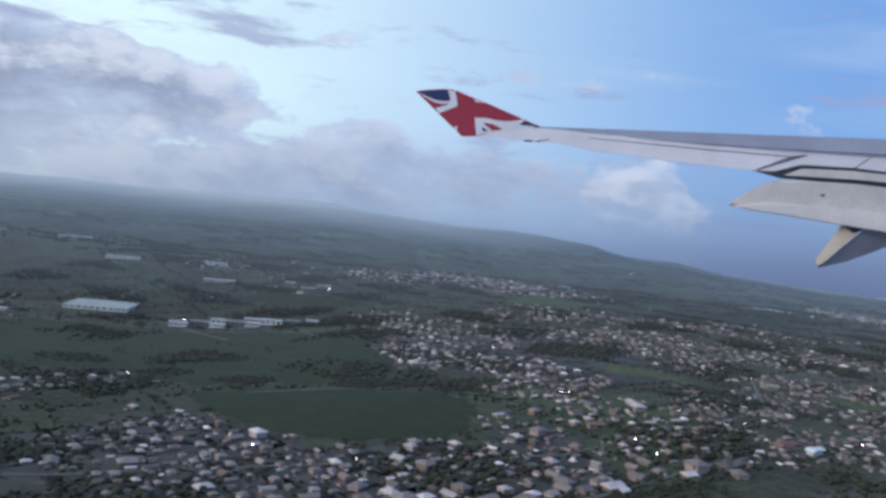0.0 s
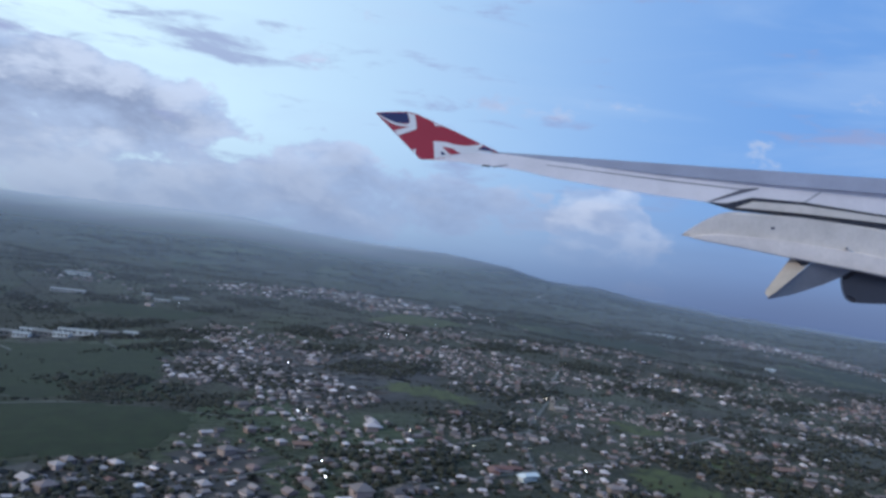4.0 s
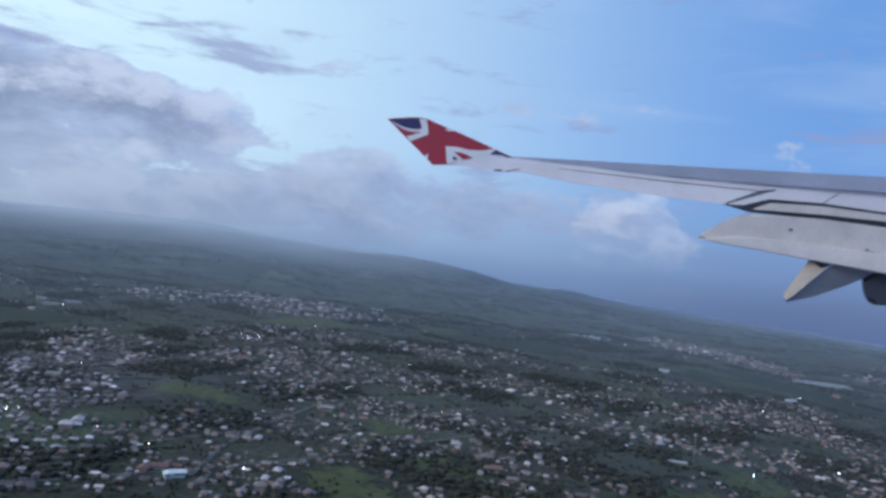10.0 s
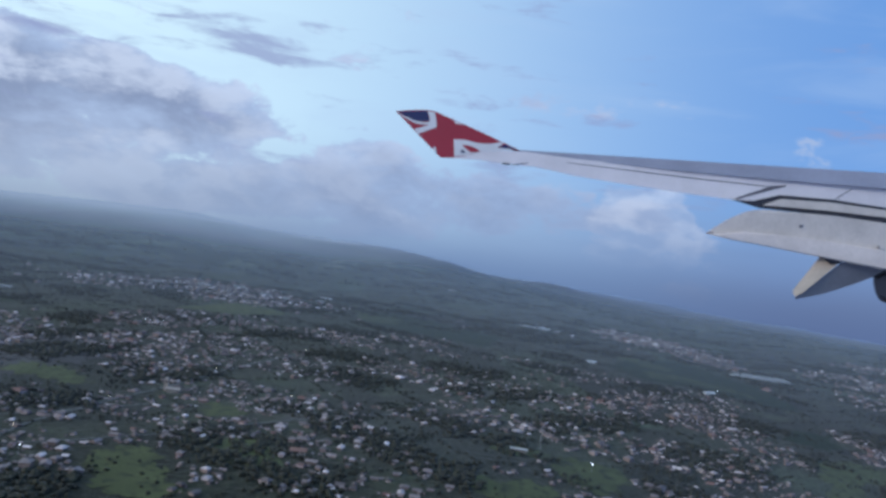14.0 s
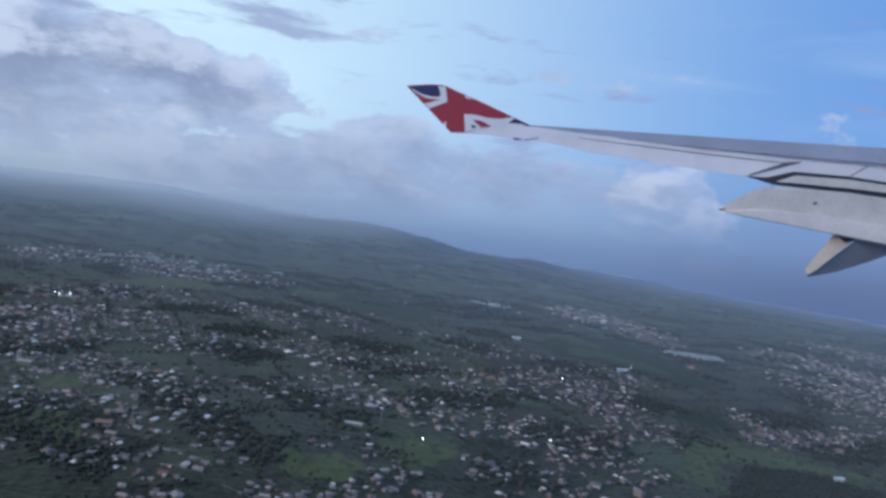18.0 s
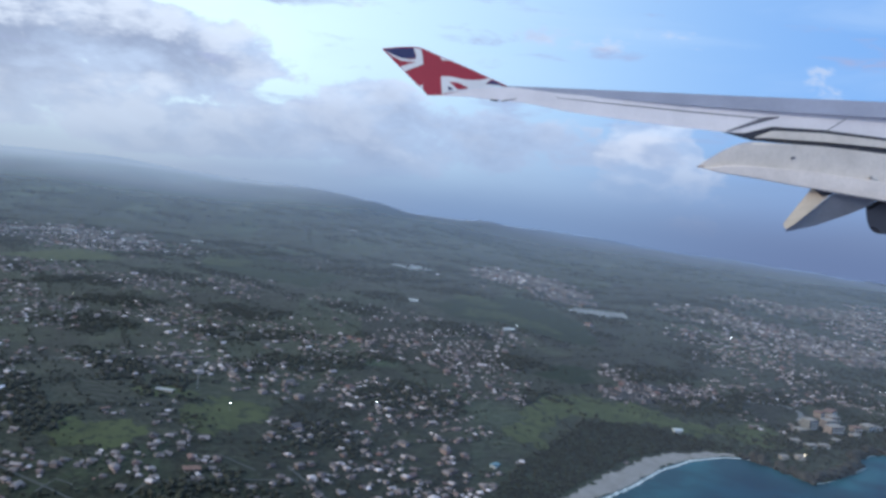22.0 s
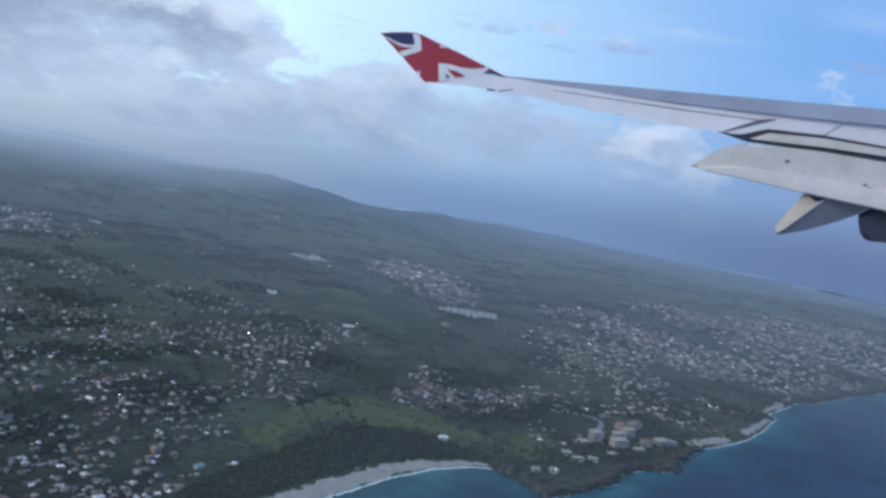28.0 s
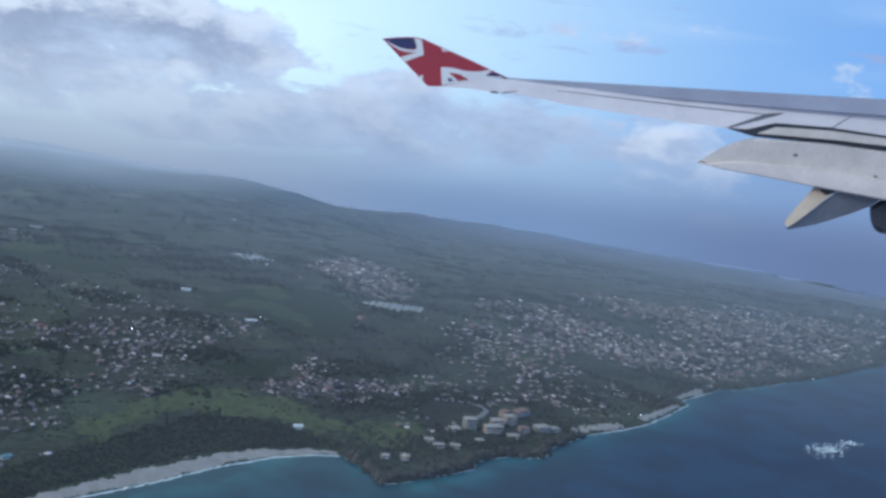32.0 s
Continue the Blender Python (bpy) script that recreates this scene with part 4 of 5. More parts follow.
leaf_me = mesh_of("door", [(x, y, z) for z in (0, 0.34) for x, y in ((-0.09, -0.03), (0.09, -0.03), (0.09, 0.03), (-0.09, 0.03))],
                  [(3, 2, 1, 0), (4, 5, 6, 7), (0, 1, 5, 4), (1, 2, 6, 5), (2, 3, 7, 6), (3, 0, 4, 7)], bark_m)
(av, af), (bv, bf) = house_shape(0.9, 0.8, 0.36, 0.22, False, 0.1)
annexe_me, annexe_roof_me = mesh_of("annexe", av, af, wall_m), mesh_of("annexe_roof", bv, bf, roof_m)
NEAR = 300
for (x, y, turn), z in zip(houses[:NEAR], hz):
    wall_me, roof_me, w, d, h, label = protos[int(rng.integers(len(protos)))]
    k = rng.choice([0.75, 0.88, 1.0, 1.15, 1.35], p=[0.2, 0.27, 0.3, 0.18, 0.05]) * (1.2 if x < 60 and y < 178 else 0.95 if x < 60 else 0.68)
    home = empty("house", Matrix.LocRotScale((x, y, z + 0.05), Euler((0, 0, turn)), (k, k, k)), label, "house", "houses of the village")
    for name, me in (("wall", wall_me), ("roof", roof_me)):
        new(name, me).parent = home
    for px, py, rz in ((-w / 4, -d / 2, 0), (w / 4, -d / 2, 0), (w / 2, 0, math.pi / 2), (-w / 4, d / 2, 0)):
        pane_ob = new("window", pane)
        pane_ob.parent = home
        pane_ob.location, pane_ob.rotation_euler = (px, py, h * 0.62), (0, 0, rz)
    leaf = new("door", leaf_me)
    leaf.parent, leaf.location = home, (0, -d / 2, 0.02)
    if rng.random() < 0.6:
        annexe = new("annexe", annexe_me)
        annexe.parent, annexe.location = home, (w / 4, -d / 2 - 0.38, 0)
        cap = new("annexe_roof", annexe_roof_me)
        cap.parent = annexe


def spread(name, shapes, spots, label, category, materials):
    """Many alike small things joined into one mesh: shapes is a list of (verts, faces, slot) sets, spots (x, y, z, turn, size, pick)."""
    verts, faces, slots, base = [], [], [], 0
    for x, y, z, turn, size, pick in spots:
        c, s = math.cos(turn) * size, math.sin(turn) * size
        for v, f, slot in shapes[pick]:
            verts.append(np.stack([x + c * v[:, 0] - s * v[:, 1], y + s * v[:, 0] + c * v[:, 1], z + size * v[:, 2]], 1))
            faces += [[i + base for i in q] for q in f]
            slots += [slot] * len(f)
            base += len(v)
    me = mesh_of(name, np.concatenate(verts).tolist(), faces, *materials)
    me.polygons.foreach_set("material_index", slots)
    return tagged(new(name, me), label, category, kind="stuff")


SHAPES = []
for kind in KINDS:
    (wv, wf), (rv, rf) = house_shape(*kind)
    SHAPES.append([(np.array(wv), wf, 0), (np.array(rv), rf, 1)])
far = [(x, y, z + 0.05, turn, rng.choice([0.5, 0.62, 0.74, 0.88, 1.05, 1.35], p=[0.17, 0.25, 0.28, 0.18, 0.09, 0.03]) * (1.1 if y > 430 else 0.95 if x < 60 else 0.8), int(rng.integers(len(KINDS)))) for (x, y, turn), z in zip(houses[NEAR:], hz[NEAR:])]
for (x, y, turn), z in zip(houses, hz):
    a = rng.uniform(0, 6.3)
    far.append((x + 1.7 * math.cos(a), y + 1.7 * math.sin(a), z, turn, rng.uniform(0.22, 0.42), int(rng.integers(len(KINDS)))))
quarters = {}
for p in far:
    quarters.setdefault((p[0] > 110) + (p[0] > 310) + 3 * (p[1] > 400), []).append(p)
for spots in quarters.values():
    spread("houses", SHAPES, spots, "crowded small houses with grey, white and red roofs", "houses", (wall_far_m, roof_far_m))

# ---- trees ----


def clump(rng, fine):
    bm = bmesh.new()
    bmesh.ops.create_icosphere(bm, subdivisions=2 if fine else 1, radius=1.0)
    for v in bm.verts:
        v.co *= rng.uniform(0.72, 1.22)
        v.co.z = v.co.z * 0.8 + 0.55
    verts, faces = [tuple(v.co) for v in bm.verts], [[v.index for v in f.verts] for f in bm.faces]
    bm.free()
    if fine:   # sprays of leaves that break the outline
        for _ in range(110):
            d = Vector((rng.gauss(0, 1), rng.gauss(0, 1), rng.gauss(0, 1))).normalized()
            at = Vector((d.x, d.y, d.z * 0.8 + 0.55)) * rng.uniform(0.9, 1.22)
            base = len(verts)
            verts += [tuple(at + Vector((rng.uniform(-.26, .26), rng.uniform(-.26, .26), rng.uniform(-.2, .2)))) for _ in range(3)]
            faces.append([base, base + 1, base + 2])
    return np.array(verts), faces


trng = random.Random(9)
CLUMPS = [[(*clump(trng, False), 0)] for _ in range(8)]
FINE = [clump(trng, True) for _ in range(5)]
# copses: middle, reach, number of crowns
COPSES = [(4, 205, 9, 260), (-108, 148, 9, 200), (34, 128, 8, 160), (-62, 207, 6, 260), (-120, 224, 8, 240), (-28, 204, 6, 240), (-88, 215, 6, 200), (-90, 236, 7, 110), (205, 205, 6, 90), (238, 236, 6, 80), (66, 205, 8, 140),
          (452, 382, 8, 130), (478, 418, 8, 130), (518, 452, 7, 110), (428, 344, 7, 110), (560, 500, 8, 110), (500, 440, 6, 80)]
tx, ty = rng.uniform(-240, 730, 300000), 95 + 520 * rng.random(300000) ** 1.3
grain = 0.6 * np.sin(tx * 0.071 + 2 * np.sin(ty * 0.03)) * np.sin(ty * 0.083 + 1.3 * np.sin(tx * 0.041)) + 0.35 * np.sin(tx * 0.23 + ty * 0.09) * np.sin(ty * 0.19 - tx * 0.05) + rng.normal(0, 0.2, tx.size)
row_u = (0.83 * tx + 0.56 * ty + 7 * np.sin(ty * 0.031)) / 27 + 0.25 * np.sin(tx * 0.013)
row_v = (0.83 * ty - 0.56 * tx + 6 * np.sin(tx * 0.027)) / 19 + 0.3 * np.sin(ty * 0.017)
hedge = (np.minimum(np.abs(row_u - np.round(row_u)) * 27, np.abs(row_v - np.round(row_v)) * 19) < 0.9) & (rng.random(tx.size) < 0.7)
keep = ((grain > 0.30) | hedge) & inside(tx, ty, LAND) & (to_line(tx, ty, COAST) > 3)
for poly in (FIELD, MEADOW, WOOD, PAD, BEACH):
    keep &= ~inside(tx, ty, poly)
for poly in GREENS:
    keep &= ~inside(tx, ty, poly) | ((grain > 0.42) & (ty < 330))
for (x, y), r in OPEN:
    keep &= np.hypot(tx - x, ty - y) > r * 0.8
wx, wy = rng.uniform(285, 370, 12800), rng.uniform(187, 280, 12800)
wk = inside(wx, wy, WOOD)
gx2, gy2 = [], []
for px, py, r, n in COPSES:
    ang, rad = rng.uniform(0, 6.283, n), r * np.sqrt(rng.random(n)) * rng.uniform(0.8, 1.1, n)
    gx2.append(px + rad * np.cos(ang) * 1.5), gy2.append(py + rad * np.sin(ang))
qx, qy = np.concatenate(gx2), np.concatenate(gy2)
hx, hy = rng.uniform(366, 452, 2600), rng.uniform(244, 340, 2600)
hk = inside(hx, hy, LAND) & (to_line(hx, hy, HEAD) < 24) & ((np.hypot(hx - 418, hy - 312) > 15) | (rng.random(hx.size) < 0.35))
mx, my = rng.uniform(285, 400, 2600), rng.uniform(232, 302, 2600)
mk = inside(mx, my, MEADOW) & (np.sin(mx * 0.21 + 1.3 * np.sin(my * 0.3)) * np.sin(my * 0.27 - 0.8 * np.sin(mx * 0.19)) + rng.normal(0, 0.25, mx.size) > 0.5)
cx, cy = rng.uniform(440, 720, 5000), rng.uniform(310, 640, 5000)
ck = inside(cx, cy, LAND) & (to_line(cx, cy, NORTH) < 14) & (to_line(cx, cy, NORTH) > 3) & ~inside(cx, cy, COVE) & ~inside(cx, cy, COVE_END)
ex, ey = np.concatenate([tx[keep], wx[wk], hx[hk], mx[mk], cx[ck], qx]), np.concatenate([ty[keep], wy[wk], hy[hk], my[mk], cy[ck], qy])
open_spot = np.array([not any(math.hypot(x - a, y - b) < 1.15 for i in (-1, 0, 1) for j in (-1, 0, 1)
                              for a, b in taken.get((int(x // 4) + i, int(y // 4) + j), ())) for x, y in zip(ex, ey)])
ex, ey = ex[open_spot], ey[open_spot]
ez = ground(ex, ey)
order = np.argsort(ey - 0.35 * ex)
bulk = 0.75 + 0.55 * np.clip(np.sin(ex * 0.071 + 2 * np.sin(ey * 0.03)) * np.sin(ey * 0.083 + 1.3 * np.sin(ex * 0.041)) * 2 - 0.2, 0, 1)
crowns = []
for v, f in FINE:
    crowns.append(mesh_of("crown", v.tolist(), f, leaf_m))
bm = bmesh.new()
bmesh.ops.create_cone(bm, cap_ends=True, segments=7, radius1=0.16, radius2=0.09, depth=0.9)
bmesh.ops.translate(bm, verts=bm.verts, vec=(0, 0, 0.35))
trunk_me = bpy.data.meshes.new("trunk")
bm.to_mesh(trunk_me)
bm.free()
trunk_me.materials.append(bark_m)
bm = bmesh.new()
bmesh.ops.create_cone(bm, cap_ends=True, segments=6, radius1=0.07, radius2=0.03, depth=0.7)
bmesh.ops.translate(bm, verts=bm.verts, vec=(0, 0, 0.35))
bmesh.ops.rotate(bm, verts=bm.verts, matrix=Matrix.Rotation(0.7, 3, "Y"))
limb_me = bpy.data.meshes.new("limb")
bm.to_mesh(limb_me)
bm.free()
limb_me.materials.append(bark_m)
for k in order[:160]:
    s = rng.uniform(0.6, 1.0)
    tree = empty("tree", Matrix.LocRotScale((ex[k], ey[k], ez[k]), Euler((0, 0, rng.uniform(0, 6))), (s, s, s)), "dark green leafy tree between gardens", "tree", "trees of the village")
    new("trunk", trunk_me).parent = tree
    for i in range(3):
        limb = new("limb", limb_me)
        limb.parent, limb.location, limb.rotation_euler = tree, (0, 0, 0.5 + 0.1 * i), (0, 0, i * 2.1)
    for i in range(3):
        crown = new("crown", crowns[int(rng.integers(5))])
        crown.parent = tree
        crown.location, crown.scale = (0.55 * math.cos(i * 2.1), 0.55 * math.sin(i * 2.1), 0.35 + 0.25 * i), (0.75, 0.75, 0.7)
groves, in_wood = {}, inside(ex, ey, WOOD)
for k in order[160:]:
    groves.setdefault(9 if in_wood[k] else (ex[k] > 110) + (ex[k] > 280) + 3 * (ey[k] > 330), []).append(
        (ex[k], ey[k], ez[k], rng.uniform(0, 6), bulk[k] * rng.uniform(0.28, 0.74) * (0.9 if 285 < ex[k] < 370 and ey[k] < 278 else 1), int(rng.integers(8))))
for key, spots in groves.items():
    if key == 9:
        spread("wood", CLUMPS, spots, "dense dark green wood behind the beach", "wood", (wood_leaf_m,))
    else:
        spread("trees", CLUMPS, spots, "dark green trees and bushes scattered between plots", "trees", (leaf_far_m,))
# woods and hedges across the far slopes
fx, fy = rng.uniform(-640, 1000, 190000), rng.uniform(480, 1320, 190000)
grain = np.sin(fx * 0.033 + 2 * np.sin(fy * 0.021)) * np.sin(fy * 0.047 + 1.5 * np.sin(fx * 0.019)) + 0.5 * np.sin(fx * 0.11 + fy * 0.16) + rng.normal(0, 0.08, fx.size)
row_u = (0.9 * fx + 0.44 * fy + 16 * np.sin(fy * 0.014)) / 62 + 0.3 * np.sin(fx * 0.006)
row_v = (0.9 * fy - 0.44 * fx + 12 * np.sin(fx * 0.012)) / 34 + 0.3 * np.sin(fy * 0.009)
hedge = (np.abs(row_v - np.round(row_v)) * 34 < 2.4) | ((np.abs(row_u - np.round(row_u)) * 62 < 1.0) & (rng.random(fx.size) < 0.6))
fk = ((grain > 0.78) | (hedge & (grain > -0.35))) & (fy < crest_line(fx) + 12) & inside(fx, fy, LAND) & (to_line(fx, fy, COAST) > 5)
fx, fy = fx[fk], fy[fk]
fz = ground(fx, fy)
spread("hedges", CLUMPS, [(x, y, z - 0.25, rng.uniform(0, 6), rng.uniform(0.6, 1.2) * (1.0 + 0.4 * (y > 700)) * (0.55 if y > 1150 else 1.0), int(rng.integers(8))) for x, y, z in zip(fx, fy, fz)], "dim woods and hedges between far fields", "hedge", (leaf_far_m,))

# rocks of the headland and the shore
rocks = []
line = [(367, 262)] + HEAD + [(443, 318.5)]
for (x0, y0), (x1, y1) in zip(line, line[1:]):
    for _ in range(int(math.hypot(x1 - x0, y1 - y0) * 2.2)):
        s = rng.random()
        x, y = x0 + (x1 - x0) * s + rng.normal(0, 0.8) - 0.5, y0 + (y1 - y0) * s + rng.normal(0, 0.8) + 0.8
        rocks.append((x, y, max(height_at(x, y), SEA) - 0.4, rng.uniform(0, 6), rng.uniform(0.5, 1.7), int(rng.integers(8))))
for a, b in zip(NORTH[8:17], NORTH[9:18]):
    for _ in range(int(math.hypot(b[0] - a[0], b[1] - a[1]) * 0.8)):
        s = rng.random()
        x, y = a[0] + (b[0] - a[0]) * s + rng.normal(0, 1) - 1, a[1] + (b[1] - a[1]) * s + rng.normal(0, 1) + 1
        rocks.append((x, y, max(height_at(x, y), SEA) - 0.4, rng.uniform(0, 6), rng.uniform(0.5, 1.5), int(rng.integers(8))))
spread("rocks", CLUMPS, rocks, "dark weathered coral rocks along the shore", "rocks", (rock_m,))

# ---- single buildings ----


def hall(name, x, y, turn, w, d, h, rise, label, category, wall, roof, bays=6, doors=True):
    """A long building with a low gabled roof, posts of wall between its windows and a big door."""
    group = {"factory": "factory halls round a yard", "terrace_house": "new terrace houses", "shed": "distant sheds", "villa": "villas among gardens"}.get(name, "")
    home = empty(name, Matrix.LocRotScale((x, y, height_at(x, y)), Euler((0, 0, turn)), None), label, category, group)
    part("wall", box(bmesh.new(), -w / 2, -d / 2, -1.5, w / 2, d / 2, h), wall, home)
    bm = bmesh.new()
    o = 0.35
    pts = [(-d / 2 - o, h + 0.03), (0, h + rise), (d / 2 + o, h + 0.03), (d / 2 + o, h + 0.2), (0, h + rise + 0.18), (-d / 2 - o, h + 0.2)]
    rows = [[bm.verts.new((sx * (w / 2 + o), py, pz)) for py, pz in pts] for sx in (-1, 1)]
    for i in range(6):
        bm.faces.new((rows[0][i], rows[0][(i + 1) % 6], rows[1][(i + 1) % 6], rows[1][i]))
    bm.faces.new(rows[0][::-1])
    bm.faces.new(rows[1])
    part("roof", bm, roof, home)
    for i in range(bays):
        px = -w / 2 + w * (i + 0.5) / bays
        part("window", box(bmesh.new(), px - w / bays * 0.3, -d / 2 - 0.04, h * 0.45, px + w / bays * 0.3, -d / 2 + 0.02, h * 0.8), glass_m, home)
    if doors:
        part("door", box(bmesh.new(), -w / 2 - 0.05, -d * 0.2, 0, -w / 2 + 0.02, d * 0.2, h * 0.75), steel_m, home)
    return home


hall("warehouse", -166, 343, 0.18, 27, 26, 1.3, 0.3, "long white flat-roofed warehouse in dark fields", "warehouse", white_m, gravel_m, 10)
hall("warehouse", -140, 431, 0.2, 17, 5, 1.0, 0.6, "distant long pale shed", "shed", gravel_m, gravel_m, 8)
hall("warehouse", -285, 552, 0.4, 22, 5, 1.2, 0.6, "distant long pale shed", "shed", gravel_m, gravel_m, 6)
hall("warehouse", -214, 472, 0.2, 20, 5, 1.2, 0.6, "distant row of white sheds", "shed", white_m, gravel_m, 6)
hall("warehouse", -160, 486, 0.2, 14, 5, 1.2, 0.6, "distant row of white sheds", "shed", white_m, gravel_m, 6)
for x, y, w, d, h, pale in ((-119, 311, 7, 5, 1.6, 1), (-111, 316, 8, 5, 2.0, 0), (-103, 313, 6, 5, 1.4, 1), (-97, 319, 8, 5, 1.7, 0), (-89, 316, 6, 4, 1.4, 1),
                            (-83, 323, 9, 5, 1.8, 1), (-74, 325, 6, 4, 1.3, 0), (-105, 325, 9, 4, 1.6, 1), (-92, 329, 8, 4, 1.5, 1), (-66, 327, 5, 4, 1.2, 1)):
    hall("factory", x, y, 0.15 + 0.05 * math.sin(x), w, d, h, 0.5, "pale factory hall beside a paved yard", "factory", white_m if pale else drive_m, gravel_m if pale else drive_m, 4)
hall("villa", 77, 159, 0.5, 2.6, 1.7, 0.9, 0.4, "large white villa with a bright roof", "house", white_m, white_m, 4)
hall("villa", 75.6, 157.6, 2.0, 1.8, 1.3, 0.7, 0.4, "white wing of a villa", "house", white_m, white_m, 3)
hall("church_hall", 95, 230, 0.1, 3.4, 1.6, 0.8, 0.5, "pink-beige church nave beside its tower", "church", beige_m, beige_m, 5)
hall("shed", 194, 222, -0.1, 4.4, 1.3, 0.5, 0.3, "long pale shed in a green field", "shed", beige_m, gravel_m, 6)
hall("hut", 349, 274, 0.3, 2.5, 1.6, 0.8, 0.4, "small white hut behind the beach wood", "hut", white_m, white_m, 3)
hall("school", 30, 166, 0.3, 3.4, 1.7, 0.7, 0.4, "long low house with a terracotta roof", "house", beige_m, terracotta_m, 6)
hall("villa", 286, 216, 1.0, 2.0, 1.3, 0.6, 0.35, "low house with a turquoise roof by trees", "house", white_m, turquoise_m, 3)
hall("villa", 217.5, 179, 0.4, 3.2, 1.6, 0.7, 0.4, "low house with a red roof by a lane", "house", beige_m, terracotta_m, 3)
hall("villa", 141, 186, 0.2, 3.2, 2.0, 0.8, 0.5, "low house with a red roof among trees", "house", beige_m, terracotta_m, 3)
hall("long_block", 246, 432, 0.1, 4.5, 1.8, 0.8, 0.5, "long white terrace on the field's edge", "terrace", white_m, white_m, 8)
hall("long_block", 296, 388, 0.3, 5, 1.6, 0.7, 0.5, "long white terrace on the field's edge", "terrace", white_m, white_m, 8)

for x, y, w in ((75, 576, 8), (-81, 437, 8), (-102, 444, 5), (-350, 563, 12), (39, 540, 7), (-8, 552, 9), (14, 566, 7), (-190, 302, 8),
                (-88, 427, 8), (76, 547, 5), (54, 534, 6), (-30, 526, 8), (162, 750, 6)):
    hall("shed", x, y, 0.15 + 0.2 * math.sin(x), w, 3.0 + w * 0.1, 0.8, 0.3, "distant pale shed in green fields", "shed", gravel_m, gravel_m, 4, False)
# rows of new small houses on the estate's bare ground
for row in range(9):
    for i in range(12):
        x, y = 325 + 3.9 * i, 466 + 4.6 * row + 0.4 * i
        if bool(inside([x], [y], PAD)[0]):
            hall("terrace_house", x, y, 0.15, 2.8, 1.9, 0.6, 0.4, "new pale terrace house on a bare estate", "house", white_m, gravel_m, 2, False)

tower = empty("church_tower", Matrix.Translation((92.5, 231, height_at(92.5, 231))), "tall square beige church tower", "tower")
part("shaft", box(bmesh.new(), -0.55, -0.55, -1, 0.55, 0.55, 3.4), beige_m, tower)
bm = bmesh.new()
bmesh.ops.create_cone(bm, cap_ends=True, segments=4, radius1=0.85, radius2=0.05, depth=0.7, matrix=Matrix.Translation((0, 0, 3.75)) @ Matrix.Rotation(math.pi / 4, 4, "Z"))
part("cap", bm, beige_m, tower)
for a in range(4):
    bm = box(bmesh.new(), -0.18, -0.58, 2.3, 0.18, -0.53, 3.0)
    bmesh.ops.rotate(bm, verts=bm.verts, matrix=Matrix.Rotation(a * math.pi / 2, 3, "Z"))
    part("belfry_opening", bm, glass_m, tower)

# hotel on the headland: stepped blocks with balconies
for x, y, turn, w, d, storeys, label in (
        (405, 303, 0.5, 3.8, 3.4, 4, "tall pale grey hotel block on the headland"), (400, 299, 0.5, 3.5, 3, 1, "small pale grey annexe below the hotel"), (405, 308, 0.9, 3, 2.4, 2, "small pale grey annexe behind the hotel"),
        (415, 310, 0.4, 4.2, 3.2, 3, "pink hotel block with balconies"), (413.5, 301.5, 0.4, 5.6, 3.2, 3, "pink hotel block with white balconies"), (420, 317.5, 0.4, 3.8, 3, 3, "pink hotel block with a flat roof"),
        (424.5, 330, 0.9, 6.5, 3, 2, "long pink hotel wing on the hill"), (418, 325, 0.9, 3.6, 2.6, 2, "small pink hotel wing on the hill"), (432, 314, 0.6, 5.2, 3.4, 2, "squat grey-beige hotel pavilion"),
        (425, 309, 0.3, 3.2, 2.6, 2, "small pink hotel house above the rocks"), (437, 317, 0.6, 3.2, 2.6, 1, "low cream pavilion by the shore"), (421, 301, 0.5, 3.6, 2.2, 1, "low cream terrace below the hotel"),
        (392, 283, 0.2, 2.8, 2.2, 1, "small pale house on the cliff"), (386, 264, 0.2, 2.4, 1.9, 1, "small lit house on the cliff's edge"), (395.5, 279, 0.4, 3.6, 1.8, 1, "low cream house above the rocks"),
        (401, 281, 0.1, 3.0, 1.8, 1, "low cream cottage among shore trees"), (409, 290, 0.5, 2.6, 2.0, 1, "low cream cottage among shore trees"), (380, 262, 0.3, 2.2, 1.6, 1, "low cream cottage above the rocks")):
    block = empty("hotel_block", Matrix.LocRotScale((x, y, max(height_at(x, y), SEA + 0.6)), Euler((0, 0, turn)), None), label, "hotel", "hotel blocks on the headland")
    w, d = 1.1 * w, 1.1 * d
    h = 1.0 * storeys
    part("wall", box(bmesh.new(), -w / 2, -d / 2, -1.5, w / 2, d / 2, h), drive_m if "grey" in label else pink_m if "pink" in label else beige_m, block)
    part("roof", box(bmesh.new(), -w / 2 - 0.15, -d / 2 - 0.15, h + 0.01, w / 2 + 0.15, d / 2 + 0.15, h + 0.16), terracotta_m if "pink" in label and storeys < 3 else beige_m, block)
    for s in range(storeys):
        part("balcony", box(bmesh.new(), -w / 2 + 0.2, -d / 2 - 0.4, s * 1.0 + 0.08, w / 2 - 0.2, -d / 2, s * 1.0 + 0.2), white_m, block)
        n = max(2, int(w / 1.2))
        for i in range(n):
            px = -w / 2 + w * (i + 0.5) / n
            part("window", box(bmesh.new(), px - 0.3, -d / 2 - 0.03, s * 1.0 + 0.22, px + 0.3, -d / 2 + 0.02, s * 1.0 + 0.66), glass_m, block)

# lamps that are lit at dusk
bm = bmesh.new()
